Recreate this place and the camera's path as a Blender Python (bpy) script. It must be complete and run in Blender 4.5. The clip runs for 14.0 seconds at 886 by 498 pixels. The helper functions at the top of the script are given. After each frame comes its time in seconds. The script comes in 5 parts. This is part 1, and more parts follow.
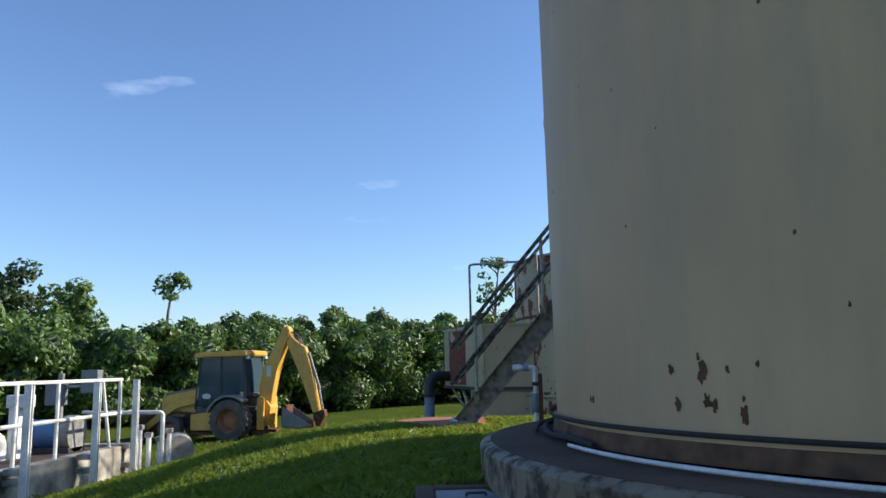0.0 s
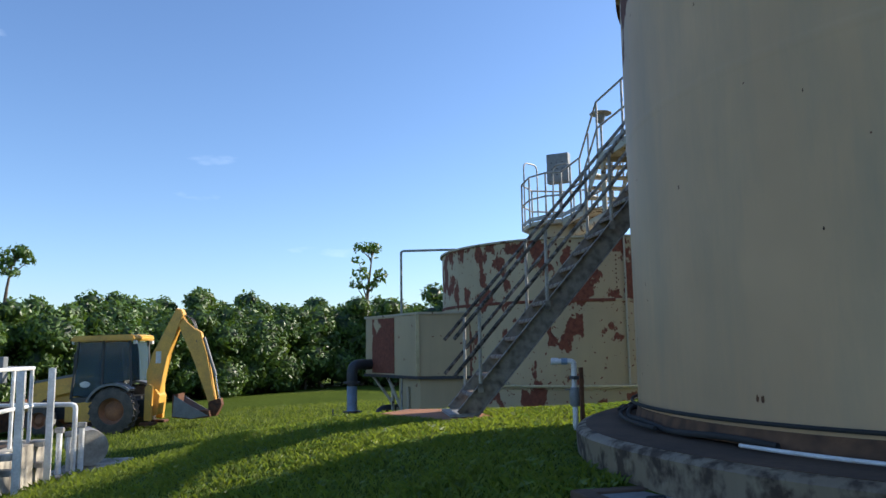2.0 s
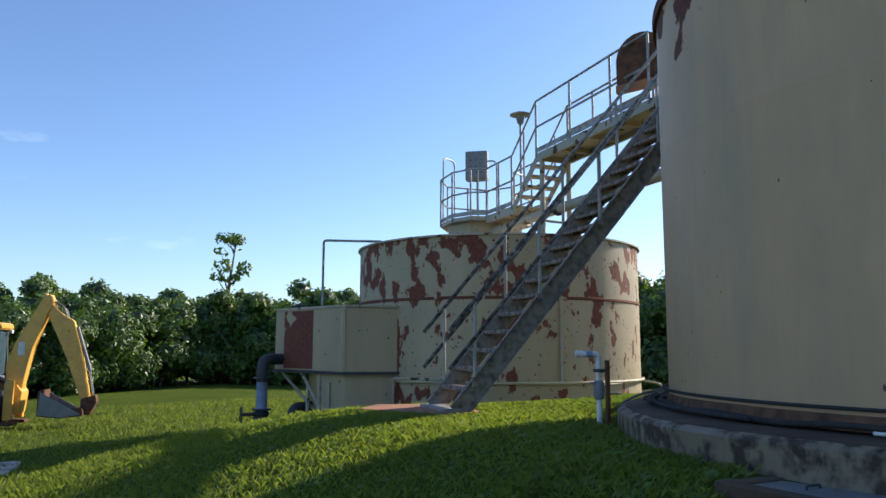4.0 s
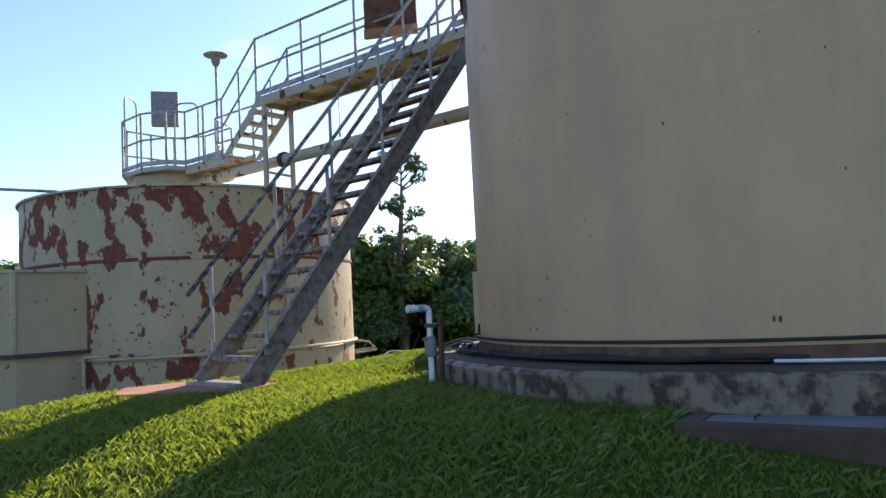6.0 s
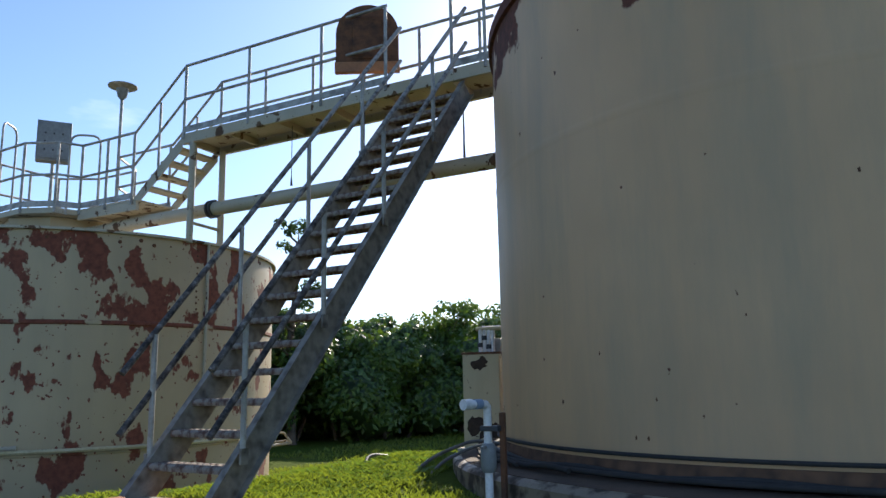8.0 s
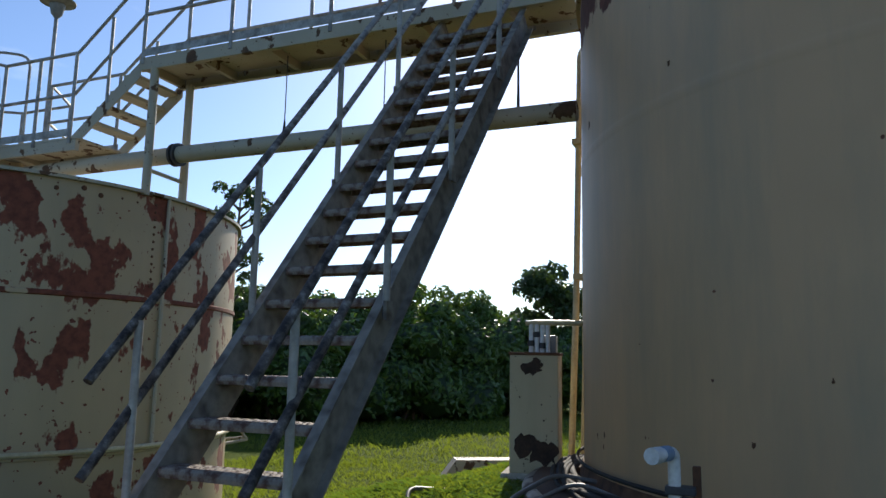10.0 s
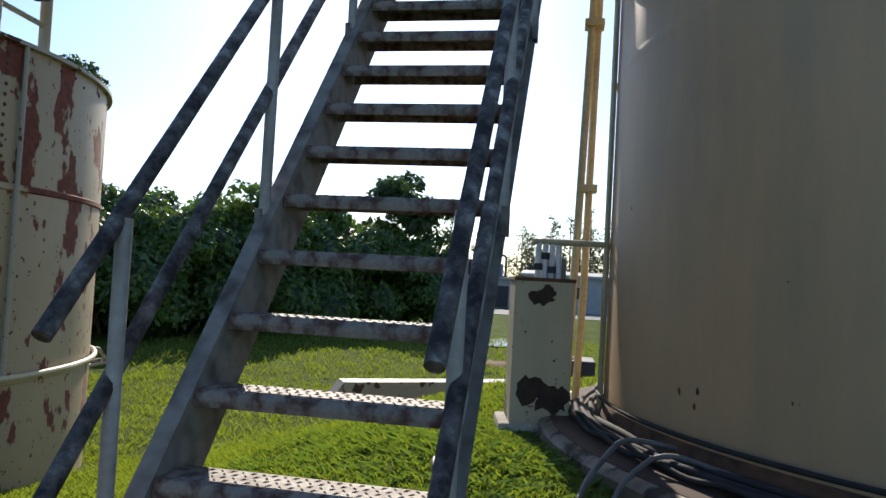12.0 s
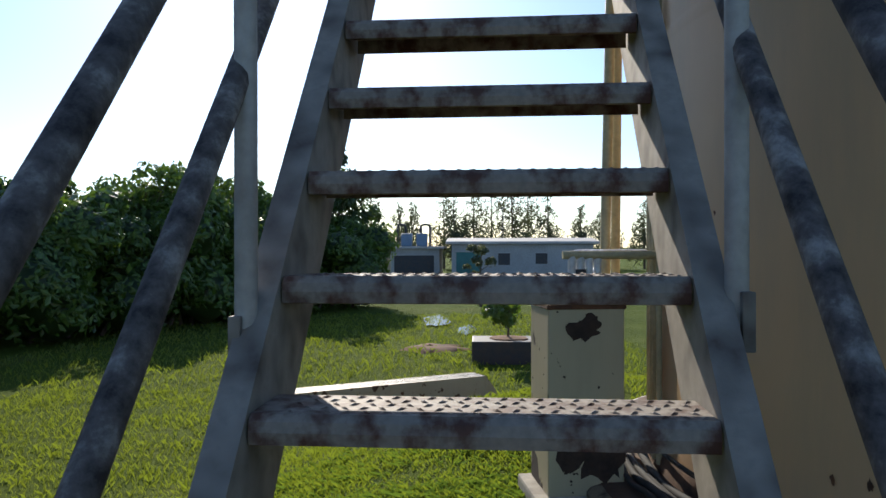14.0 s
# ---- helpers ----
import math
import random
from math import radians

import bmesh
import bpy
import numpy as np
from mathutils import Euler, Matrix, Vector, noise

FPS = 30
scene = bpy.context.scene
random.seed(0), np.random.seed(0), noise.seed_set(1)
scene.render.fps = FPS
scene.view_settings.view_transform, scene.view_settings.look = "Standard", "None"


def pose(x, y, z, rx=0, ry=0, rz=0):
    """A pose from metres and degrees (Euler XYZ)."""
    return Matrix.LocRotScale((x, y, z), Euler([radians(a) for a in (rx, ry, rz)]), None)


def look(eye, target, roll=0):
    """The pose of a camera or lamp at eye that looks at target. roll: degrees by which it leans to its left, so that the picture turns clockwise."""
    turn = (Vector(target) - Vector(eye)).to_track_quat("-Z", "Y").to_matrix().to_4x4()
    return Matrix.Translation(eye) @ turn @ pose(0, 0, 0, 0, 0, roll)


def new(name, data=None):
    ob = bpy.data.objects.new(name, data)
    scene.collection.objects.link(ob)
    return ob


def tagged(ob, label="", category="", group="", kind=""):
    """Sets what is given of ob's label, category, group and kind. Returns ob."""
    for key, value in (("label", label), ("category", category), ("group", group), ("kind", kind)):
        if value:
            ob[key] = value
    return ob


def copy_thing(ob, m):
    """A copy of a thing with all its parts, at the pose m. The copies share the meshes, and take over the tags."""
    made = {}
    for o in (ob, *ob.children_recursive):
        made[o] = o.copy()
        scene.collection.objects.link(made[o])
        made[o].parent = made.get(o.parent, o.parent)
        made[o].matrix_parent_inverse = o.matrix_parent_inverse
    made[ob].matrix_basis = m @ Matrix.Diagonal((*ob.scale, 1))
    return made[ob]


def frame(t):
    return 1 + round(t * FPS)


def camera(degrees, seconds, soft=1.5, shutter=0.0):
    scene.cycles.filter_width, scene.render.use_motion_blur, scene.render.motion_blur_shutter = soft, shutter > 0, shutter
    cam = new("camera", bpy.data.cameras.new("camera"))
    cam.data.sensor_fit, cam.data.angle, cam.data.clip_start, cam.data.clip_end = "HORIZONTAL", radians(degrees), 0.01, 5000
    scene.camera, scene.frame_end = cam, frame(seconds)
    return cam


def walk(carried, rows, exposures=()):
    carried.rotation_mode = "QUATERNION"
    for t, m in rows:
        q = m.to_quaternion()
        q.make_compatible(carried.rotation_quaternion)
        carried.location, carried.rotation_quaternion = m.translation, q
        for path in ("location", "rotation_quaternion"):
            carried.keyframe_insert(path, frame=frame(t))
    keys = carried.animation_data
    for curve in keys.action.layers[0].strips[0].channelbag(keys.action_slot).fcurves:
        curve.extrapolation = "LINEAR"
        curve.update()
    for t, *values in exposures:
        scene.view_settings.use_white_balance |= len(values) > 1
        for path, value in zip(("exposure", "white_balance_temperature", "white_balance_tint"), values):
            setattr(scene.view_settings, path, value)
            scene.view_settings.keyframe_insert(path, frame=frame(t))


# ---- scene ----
cam = camera(61.4, 14.0)
PATH = [
    (0, (0.486, -9.489, 0.672), (0.371, -7.517, 0.983), -1.3),
    (0.5, (-0.05, -9.476, 0.662), (-0.088, -7.487, 0.865), -1.6),
    (1, (-0.58, -9.431, 0.652), (-0.416, -7.442, 0.781), 2.8),
    (1.5, (-1.076, -9.177, 0.732), (-0.9, -7.196, 0.937), 4.6),
    (2, (-1.568, -9.052, 0.792), (-1.252, -7.095, 1.055), -0.8),
    (2.5, (-2.07, -8.851, 0.75), (-1.635, -6.919, 1.026), -1.7),
    (3, (-2.546, -8.642, 0.774), (-2.019, -6.734, 1.057), -1.4),
    (5.3, (-4.097, -6.991, 0.584), (-2.833, -5.453, 0.777), -1.1),
    (5.5, (-4.206, -6.757, 0.596), (-2.832, -5.317, 0.784), -2.3),
    (6, (-4.339, -6.22, 0.666), (-2.795, -4.958, 0.814), -2.9),
    (6.5, (-4.253, -5.605, 0.67), (-2.672, -4.399, 0.881), -2.5),
    (7, (-4.191, -5.028, 0.707), (-2.541, -3.918, 0.919), -3.4),
    (7.5, (-4.0, -4.465, 0.726), (-2.299, -3.467, 1.062), -2.1),
    (9.8, (-2.716, -2.197, 1.038), (-0.891, -1.429, 1.316), -0.1),
    (10, (-2.618, -2.034, 1.016), (-0.791, -1.277, 1.317), 1.1),
    (10.5, (-2.412, -1.535, 1.009), (-0.598, -0.704, 1.143), 1.6),
    (11, (-2.205, -1.097, 1.043), (-0.349, -0.359, 1.15), 2.0),
    (11.5, (-1.852, -0.712, 1.081), (0.061, -0.136, 1.183), 1.1),
    (12, (-1.553, -0.339, 1.083), (0.421, -0.025, 1.16), 3.1),
    (12.5, (-1.22, -0.077, 1.135), (0.758, 0.217, 1.085), -0.1),
    (13, (-0.852, 0.118, 1.218), (1.133, 0.326, 1.099), -1.8),
    (13.5, (-0.561, 0.273, 1.287), (1.432, 0.4, 1.171), -1.9),
    (14, (-0.226, 0.359, 1.438), (1.772, 0.452, 1.432), -0.1),
]
walk(cam, [(t, look(eye, target, roll)) for t, eye, target, roll in PATH],
     [(0.0, 0.45, 6600, 10), (1.0, 0.65, 6800, 10), (1.5, 0.65, 6800, 10), (2.0, 0.53, 6600, 10), (3.2, 0.45, 6600, 10), (5.3, 0.90, 7000, 16), (6.3, 1.05, 7100, 18), (7.7, 0.75, 6900, 12), (9.8, 0.15, 6700, 10), (11.0, 0.15, 6700, 10), (12.0, 0.40, 6800, 10), (13.0, 0.33, 6800, 10), (14.0, 0.25, 6700, 10)])

# ---- light ----
SUN_EL, SUN_AZ = radians(27.5), radians(14.5)
world = bpy.data.worlds.new("sky_world")
scene.world = world
world.use_nodes = True
wn = world.node_tree.nodes
wl = world.node_tree.links
bg = wn["Background"]
sky = wn.new("ShaderNodeTexSky")
sky.sky_type = 'NISHITA'
sky.sun_disc = False
sky.sun_elevation = SUN_EL
sky.sun_rotation = radians(90) - SUN_AZ
sky.altitude = 0
sky.air_density, sky.dust_density, sky.ozone_density = 1.0, 0.45, 3.0
wtc = wn.new("ShaderNodeTexCoord")
wmap = wn.new("ShaderNodeMapping")
wmap.inputs["Scale"].default_value = (1.0, 1.0, 3.2)
wno = wn.new("ShaderNodeTexNoise")
wno.inputs["Scale"].default_value = 3.4
wno.inputs["Detail"].default_value = 7.0
wramp = wn.new("ShaderNodeValToRGB")
wramp.color_ramp.elements[0].position = 0.68
wramp.color_ramp.elements[1].position = 0.82
wramp.color_ramp.elements[1].color = (0.55, 0.55, 0.55, 1)
wmix = wn.new("ShaderNodeMixRGB")
wmix.inputs[2].default_value = (7.5, 7.8, 8.2, 1)
wl.new(wtc.outputs["Generated"], wmap.inputs["Vector"])
wl.new(wmap.outputs["Vector"], wno.inputs["Vector"])
wl.new(wno.outputs["Fac"], wramp.inputs["Fac"])
wl.new(wramp.outputs["Color"], wmix.inputs["Fac"])
wl.new(sky.outputs["Color"], wmix.inputs[1])
wtint = wn.new("ShaderNodeMixRGB")
wtint.blend_type = 'MULTIPLY'
wtint.inputs[0].default_value = 1.0
wtint.inputs[2].default_value = (0.87, 0.99, 1.18, 1)
wl.new(wmix.outputs["Color"], wtint.inputs[1])
wl.new(wtint.outputs["Color"], bg.inputs["Color"])
bg.inputs["Strength"].default_value = 0.126

sun = new("sun", bpy.data.lights.new("sun", 'SUN'))
sun.data.energy = 5.0
sun.data.angle = radians(0.55)
sun.data.color = (1.0, 0.93, 0.82)
sun_way = Vector((math.cos(SUN_EL) * math.cos(SUN_AZ), math.cos(SUN_EL) * math.sin(SUN_AZ), math.sin(SUN_EL)))
sun.matrix_world = look(sun_way * 60, (0, 0, 0))
scene.view_settings.exposure = 0.0


# ---- materials ----
def mat(name, rough=0.7, metal=0.0):
    m = bpy.data.materials.new(name)
    m.use_nodes = True
    b = m.node_tree.nodes["Principled BSDF"]
    b.inputs["Roughness"].default_value = rough
    b.inputs["Metallic"].default_value = metal
    return m, m.node_tree.nodes, m.node_tree.links, b


def tex(n, l, kind, scale, stretch=(1, 1, 1), detail=5.0, offset=(0, 0, 0), rough=0.55):
    tc = n.new("ShaderNodeTexCoord")
    mp = n.new("ShaderNodeMapping")
    mp.inputs["Scale"].default_value = stretch
    mp.inputs["Location"].default_value = offset
    t = n.new(kind)
    t.inputs["Scale"].default_value = scale
    if kind == "ShaderNodeTexNoise":
        t.inputs["Detail"].default_value = detail
        t.inputs["Roughness"].default_value = rough
    l.new(tc.outputs["Object"], mp.inputs["Vector"])
    l.new(mp.outputs["Vector"], t.inputs["Vector"])
    return t


def ramp(n, l, src, stops):
    r = n.new("ShaderNodeValToRGB")
    e = r.color_ramp.elements
    while len(e) < len(stops):
        e.new(0.5)
    for el, (p, c) in zip(e, stops):
        el.position = p
        el.color = (*c, 1) if len(c) == 3 else c
    l.new(src, r.inputs["Fac"])
    return r.outputs["Color"]


def mixc(n, l, fac, a, b):
    m = n.new("ShaderNodeMixRGB")
    for sock, v in zip(m.inputs, (fac, a, b)):
        if isinstance(v, bpy.types.NodeSocket):
            l.new(v, sock)
        elif isinstance(v, (int, float)):
            sock.default_value = v
        else:
            sock.default_value = (*v, 1)
    return m.outputs["Color"]


def calc(n, l, op, a, b=0.0):
    m = n.new("ShaderNodeMath")
    m.operation = op
    for sock, v in zip(m.inputs, (a, b)):
        if isinstance(v, bpy.types.NodeSocket):
            l.new(v, sock)
        else:
            sock.default_value = v
    return m.outputs[0]


def bump(n, l, b, src, strength=0.3, dist=0.01):
    k = n.new("ShaderNodeBump")
    k.inputs["Strength"].default_value = strength
    k.inputs["Distance"].default_value = dist
    l.new(src, k.inputs["Height"])
    l.new(k.outputs["Normal"], b.inputs["Normal"])


def weathered(name, base, stain, big=1.2, fine=30.0, rough=0.75, metal=0.0, amount=0.55, stretch=(1, 1, 1), relief=0.25, edge=(0.38, 0.68)):
    """A plain surface with stains at a large scale and grain at a small one."""
    m, n, l, b = mat(name, rough, metal)
    s = tex(n, l, "ShaderNodeTexNoise", big, stretch, 6)
    f = tex(n, l, "ShaderNodeTexNoise", fine, (1, 1, 1), 4)
    fac = ramp(n, l, s.outputs["Fac"], [(edge[0], (0, 0, 0)), (edge[1], (amount,) * 3)])
    c = mixc(n, l, fac, base, stain)
    g = ramp(n, l, f.outputs["Fac"], [(0.3, tuple(0.82 for _ in range(3))), (0.7, (1.08, 1.08, 1.08))])
    mm = n.new("ShaderNodeMixRGB")
    mm.blend_type = 'MULTIPLY'
    mm.inputs[0].default_value = 1.0
    l.new(c, mm.inputs[1])
    l.new(g, mm.inputs[2])
    l.new(mm.outputs[0], b.inputs["Base Color"])
    bump(n, l, b, f.outputs["Fac"], relief, 0.004)
    return m


def flaking(name, paint, rust, scale, cut, soft=0.02, zlow=None, zhigh=None, zgain=0.0, streak=0.35, spots=True, offset=(0, 0, 0), stretch=(1, 1, 0.8), spotcut=0.70):
    """Old cream paint that flakes off in sharp-edged patches down to red-brown primer; zgain makes flaking heavier between two heights."""
    m, n, l, b = mat(name, 0.62)
    big = tex(n, l, "ShaderNodeTexNoise", scale, stretch, 5, offset, 0.55)
    fac = big.outputs["Fac"]
    if zgain:
        tc = n.new("ShaderNodeTexCoord")
        sx = n.new("ShaderNodeSeparateXYZ")
        l.new(tc.outputs["Object"], sx.inputs[0])
        mr = n.new("ShaderNodeMapRange")
        mr.inputs["From Min"].default_value = zlow
        mr.inputs["From Max"].default_value = zhigh
        mr.inputs["To Max"].default_value = zgain
        l.new(sx.outputs["Z"], mr.inputs["Value"])
        fac = calc(n, l, 'ADD', fac, mr.outputs[0])
    patch = ramp(n, l, fac, [(cut, (0, 0, 0)), (cut + soft, (1, 1, 1))])
    if spots:
        v = tex(n, l, "ShaderNodeTexNoise", scale * 6.0, (1, 1, 1), 2, (4, 7, 1))
        few = ramp(n, l, v.outputs["Fac"], [(spotcut, (0, 0, 0)), (spotcut + 0.02, (1, 1, 1))])
        patch = mixc(n, l, few, patch, (1, 1, 1))
    st = tex(n, l, "ShaderNodeTexNoise", 2.3, (1.0, 1.0, 0.16), 8, (1.7, 0.4, 0), 0.68)
    stain = ramp(n, l, st.outputs["Fac"], [(0.42, (0, 0, 0)), (0.75, (streak,) * 3)])
    cl = tex(n, l, "ShaderNodeTexNoise", 0.5, (1, 1, 1), 4, (9, 2, 3))
    cloudy = ramp(n, l, cl.outputs["Fac"], [(0.3, tuple(c * 0.82 for c in paint)), (0.7, tuple(min(1, c * 1.06) for c in paint))])
    pc = mixc(n, l, stain, cloudy, (0.30, 0.25, 0.16))
    rn = tex(n, l, "ShaderNodeTexNoise", 14.0, (1, 1, 1), 5)
    rc = ramp(n, l, rn.outputs["Fac"], [(0.3, tuple(c * 0.55 for c in rust)), (0.65, rust)])
    l.new(mixc(n, l, patch, pc, rc), b.inputs["Base Color"])
    rr = ramp(n, l, patch, [(0, (0.55,) * 3), (1, (0.9,) * 3)])
    l.new(rr, b.inputs["Roughness"])
    lift = calc(n, l, 'SUBTRACT', calc(n, l, 'MULTIPLY', rn.outputs["Fac"], 0.15), patch)
    bump(n, l, b, lift, 0.5, 0.004)
    return m


M = {}
CREAM = (0.42, 0.33, 0.195)
RUST = (0.20, 0.060, 0.034)
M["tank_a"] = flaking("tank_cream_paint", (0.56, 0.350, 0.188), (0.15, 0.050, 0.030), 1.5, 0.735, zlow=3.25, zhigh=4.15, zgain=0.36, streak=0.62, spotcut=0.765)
M["tank_b"] = flaking("tank_flaking_paint", CREAM, RUST, 2.3, 0.568, zlow=1.45, zhigh=1.75, zgain=0.055, streak=0.55, stretch=(1.1, 1.1, 0.7), spotcut=0.67)
M["box"] = flaking("box_cream_paint", CREAM, RUST, 1.1, 0.66, streak=0.55)
M["box_rust"] = flaking("box_peeled_paint", CREAM, RUST, 1.6, 0.40, streak=0.5)
M["pier"] = flaking("pier_chipped_paint", (0.46, 0.38, 0.24), (0.05, 0.032, 0.022), 2.6, 0.62, streak=0.6, offset=(3, 1, 0))
M["base_ring"] = weathered("base_flange_rust", (0.17, 0.085, 0.045), (0.045, 0.026, 0.018), 9.0, 36.0, 0.9, 0, 0.9, relief=0.6)
M["scab"] = weathered("bare_dark_steel", (0.060, 0.034, 0.022), (0.020, 0.014, 0.011), 9.0, 40.0, 0.9, 0, 0.8, relief=0.6)
M["steelp"] = flaking("steel_cream_paint", (0.42, 0.375, 0.28), (0.12, 0.065, 0.035), 5.0, 0.60, streak=0.5)
M["galv"] = weathered("galvanised_grey", (0.40, 0.39, 0.36), (0.13, 0.12, 0.11), 7.0, 40.0, 0.55, 0.35, 0.8)
m, n, l, b = mat("worn_rail", 0.8)
tc_ = n.new("ShaderNodeTexCoord")
sx_ = n.new("ShaderNodeSeparateXYZ")
l.new(tc_.outputs["Object"], sx_.inputs[0])
mr_ = n.new("ShaderNodeMapRange")
mr_.inputs["From Min"].default_value, mr_.inputs["From Max"].default_value = 0.4, 2.2
mr_.inputs["To Min"].default_value, mr_.inputs["To Max"].default_value = 0.07, -0.12
l.new(sx_.outputs["X"], mr_.inputs["Value"])
rn_ = tex(n, l, "ShaderNodeTexNoise", 13.0, (1, 1, 1), 7, (0, 0, 0), 0.65)
rf_ = tex(n, l, "ShaderNodeTexNoise", 60.0, (1, 1, 1), 3)
l.new(ramp(n, l, calc(n, l, 'ADD', rn_.outputs["Fac"], mr_.outputs[0]), [(0.36, (0.30, 0.275, 0.245)), (0.50, (0.11, 0.092, 0.08)), (0.66, (0.020, 0.015, 0.013))]), b.inputs["Base Color"])
bump(n, l, b, rf_.outputs["Fac"], 0.3, 0.004)
M["rail"] = m
M["railpost"] = weathered("grey_post_paint", (0.42, 0.40, 0.36), (0.20, 0.17, 0.14), 4.0, 30.0, 0.6, 0.1, 0.6)
M["string"] = weathered("stringer_grey", (0.26, 0.23, 0.19), (0.07, 0.052, 0.04), 10.0, 40.0, 0.78, 0.0, 0.95, edge=(0.45, 0.72))
M["tread"] = weathered("tread_worn_steel", (0.25, 0.215, 0.175), (0.085, 0.036, 0.022), 16.0, 55.0, 0.72, 0.1, 1.0, edge=(0.42, 0.60))
M["whiterail"] = weathered("white_rail_paint", (0.82, 0.82, 0.79), (0.42, 0.38, 0.32), 3.0, 30.0, 0.5, 0.0, 0.5)
M["conc"] = weathered("stained_concrete", (0.52, 0.47, 0.38), (0.10, 0.085, 0.07), 2.2, 26.0, 0.92, 0, 0.85, relief=0.6)
M["plinth_side"] = flaking("plinth_peeling_paint", (0.20, 0.150, 0.100), (0.070, 0.046, 0.031), 6.5, 0.46, soft=0.14, streak=0.6, spots=False)
M["plinth_top"] = weathered("plinth_top_stained", (0.12, 0.072, 0.044), (0.035, 0.023, 0.017), 1.3, 22.0, 0.9, 0, 0.8, relief=0.5)
M["pad"] = weathered("rust_stained_concrete", (0.40, 0.17, 0.08), (0.15, 0.085, 0.06), 2.0, 24.0, 0.92, 0, 0.8, relief=0.6)
M["rusty"] = weathered("rusted_steel", (0.17, 0.07, 0.032), (0.04, 0.024, 0.018), 7.0, 40.0, 0.85, 0.2, 0.8)
M["dark"] = weathered("dark_iron", (0.045, 0.05, 0.058), (0.10, 0.07, 0.05), 6.0, 40.0, 0.6, 0.3, 0.5)
M["bluepipe"] = weathered("faded_blue_paint", (0.24, 0.33, 0.46), (0.10, 0.12, 0.15), 5.0, 35.0, 0.6, 0, 0.6)
M["pvc"] = weathered("white_pvc", (0.72, 0.72, 0.72), (0.45, 0.43, 0.40), 6.0, 40.0, 0.35, 0, 0.5)
M["yellow_pipe"] = weathered("cream_pipe_paint", (0.52, 0.45, 0.27), (0.28, 0.22, 0.12), 3.0, 30.0, 0.5, 0, 0.5)
M["cable"] = weathered("grey_cable", (0.15, 0.142, 0.13), (0.07, 0.06, 0.055), 8.0, 40.0, 0.5, 0, 0.5)
M["blackcable"] = weathered("black_cable", (0.022, 0.021, 0.020), (0.045, 0.038, 0.032), 8.0, 40.0, 0.85, 0, 0.5)
M["machine"] = weathered("machine_yellow", (0.78, 0.43, 0.075), (0.42, 0.23, 0.07), 2.5, 30.0, 0.45, 0, 0.55)
M["machine_dark"] = weathered("machine_black", (0.035, 0.037, 0.04), (0.10, 0.09, 0.08), 3.0, 30.0, 0.5, 0, 0.5)
M["machine_grey"] = weathered("machine_grey_plastic", (0.20, 0.21, 0.21), (0.10, 0.10, 0.10), 3.0, 30.0, 0.5, 0, 0.5)
M["tyre"] = weathered("dusty_tyre", (0.085, 0.075, 0.065), (0.17, 0.14, 0.11), 4.0, 24.0, 0.9, 0, 0.8, relief=0.5)
M["chrome"] = weathered("polished_rod", (0.65, 0.65, 0.65), (0.4, 0.38, 0.36), 4.0, 30.0, 0.2, 0.9, 0.4)
M["wall"] = weathered("grey_block_wall", (0.40, 0.40, 0.39), (0.24, 0.23, 0.21), 0.5, 9.0, 0.9, 0, 0.5)
M["roof"] = weathered("pale_roof", (0.48, 0.47, 0.45), (0.26, 0.25, 0.24), 0.6, 9.0, 0.8, 0, 0.5)
M["teal"] = weathered("teal_door_paint", (0.03, 0.16, 0.15), (0.02, 0.08, 0.08), 1.0, 12.0, 0.5, 0, 0.4)
M["bluetank"] = weathered("blue_grey_tank", (0.16, 0.24, 0.33), (0.10, 0.14, 0.18), 1.0, 12.0, 0.5, 0, 0.4)
M["asphalt"] = weathered("pale_asphalt", (0.20, 0.20, 0.20), (0.12, 0.12, 0.12), 0.5, 12.0, 0.9, 0, 0.5)
M["bark"] = weathered("bark", (0.16, 0.12, 0.085), (0.06, 0.05, 0.04), 4.0, 22.0, 0.95, 0, 0.7, relief=0.7)
M["bluemotor"] = weathered("blue_motor_paint", (0.10, 0.22, 0.42), (0.06, 0.10, 0.16), 4.0, 30.0, 0.45, 0, 0.4)
M["soil"] = weathered("reddish_soil", (0.20, 0.10, 0.055), (0.10, 0.06, 0.04), 2.0, 14.0, 0.95, 0, 0.7, relief=0.8)
M["sign"] = weathered("pale_sticker", (0.70, 0.70, 0.66), (0.5, 0.48, 0.44), 4.0, 20.0, 0.5, 0, 0.4)


def foliage(name, dark, light, gloss=0.45, glow=0.28):
    m, n, l, b = mat(name, gloss)
    g = n.new("ShaderNodeNewGeometry")
    t = tex(n, l, "ShaderNodeTexNoise", 1.4, (1, 1, 1), 3)
    a = ramp(n, l, g.outputs["Random Per Island"], [(0.0, dark), (1.0, light)])
    s = ramp(n, l, t.outputs["Fac"], [(0.35, tuple(c * 0.7 for c in dark)), (0.7, light)])
    l.new(mixc(n, l, 0.45, a, s), b.inputs["Base Color"])
    tr = n.new("ShaderNodeBsdfTranslucent")
    tr.inputs["Color"].default_value = (light[0] * 1.7, light[1] * 1.7, light[2] * 1.0, 1)
    ms = n.new("ShaderNodeMixShader")
    ms.inputs[0].default_value = glow
    l.new(b.outputs[0], ms.inputs[1])
    l.new(tr.outputs[0], ms.inputs[2])
    l.new(ms.outputs[0], n["Material Output"].inputs["Surface"])
    return m


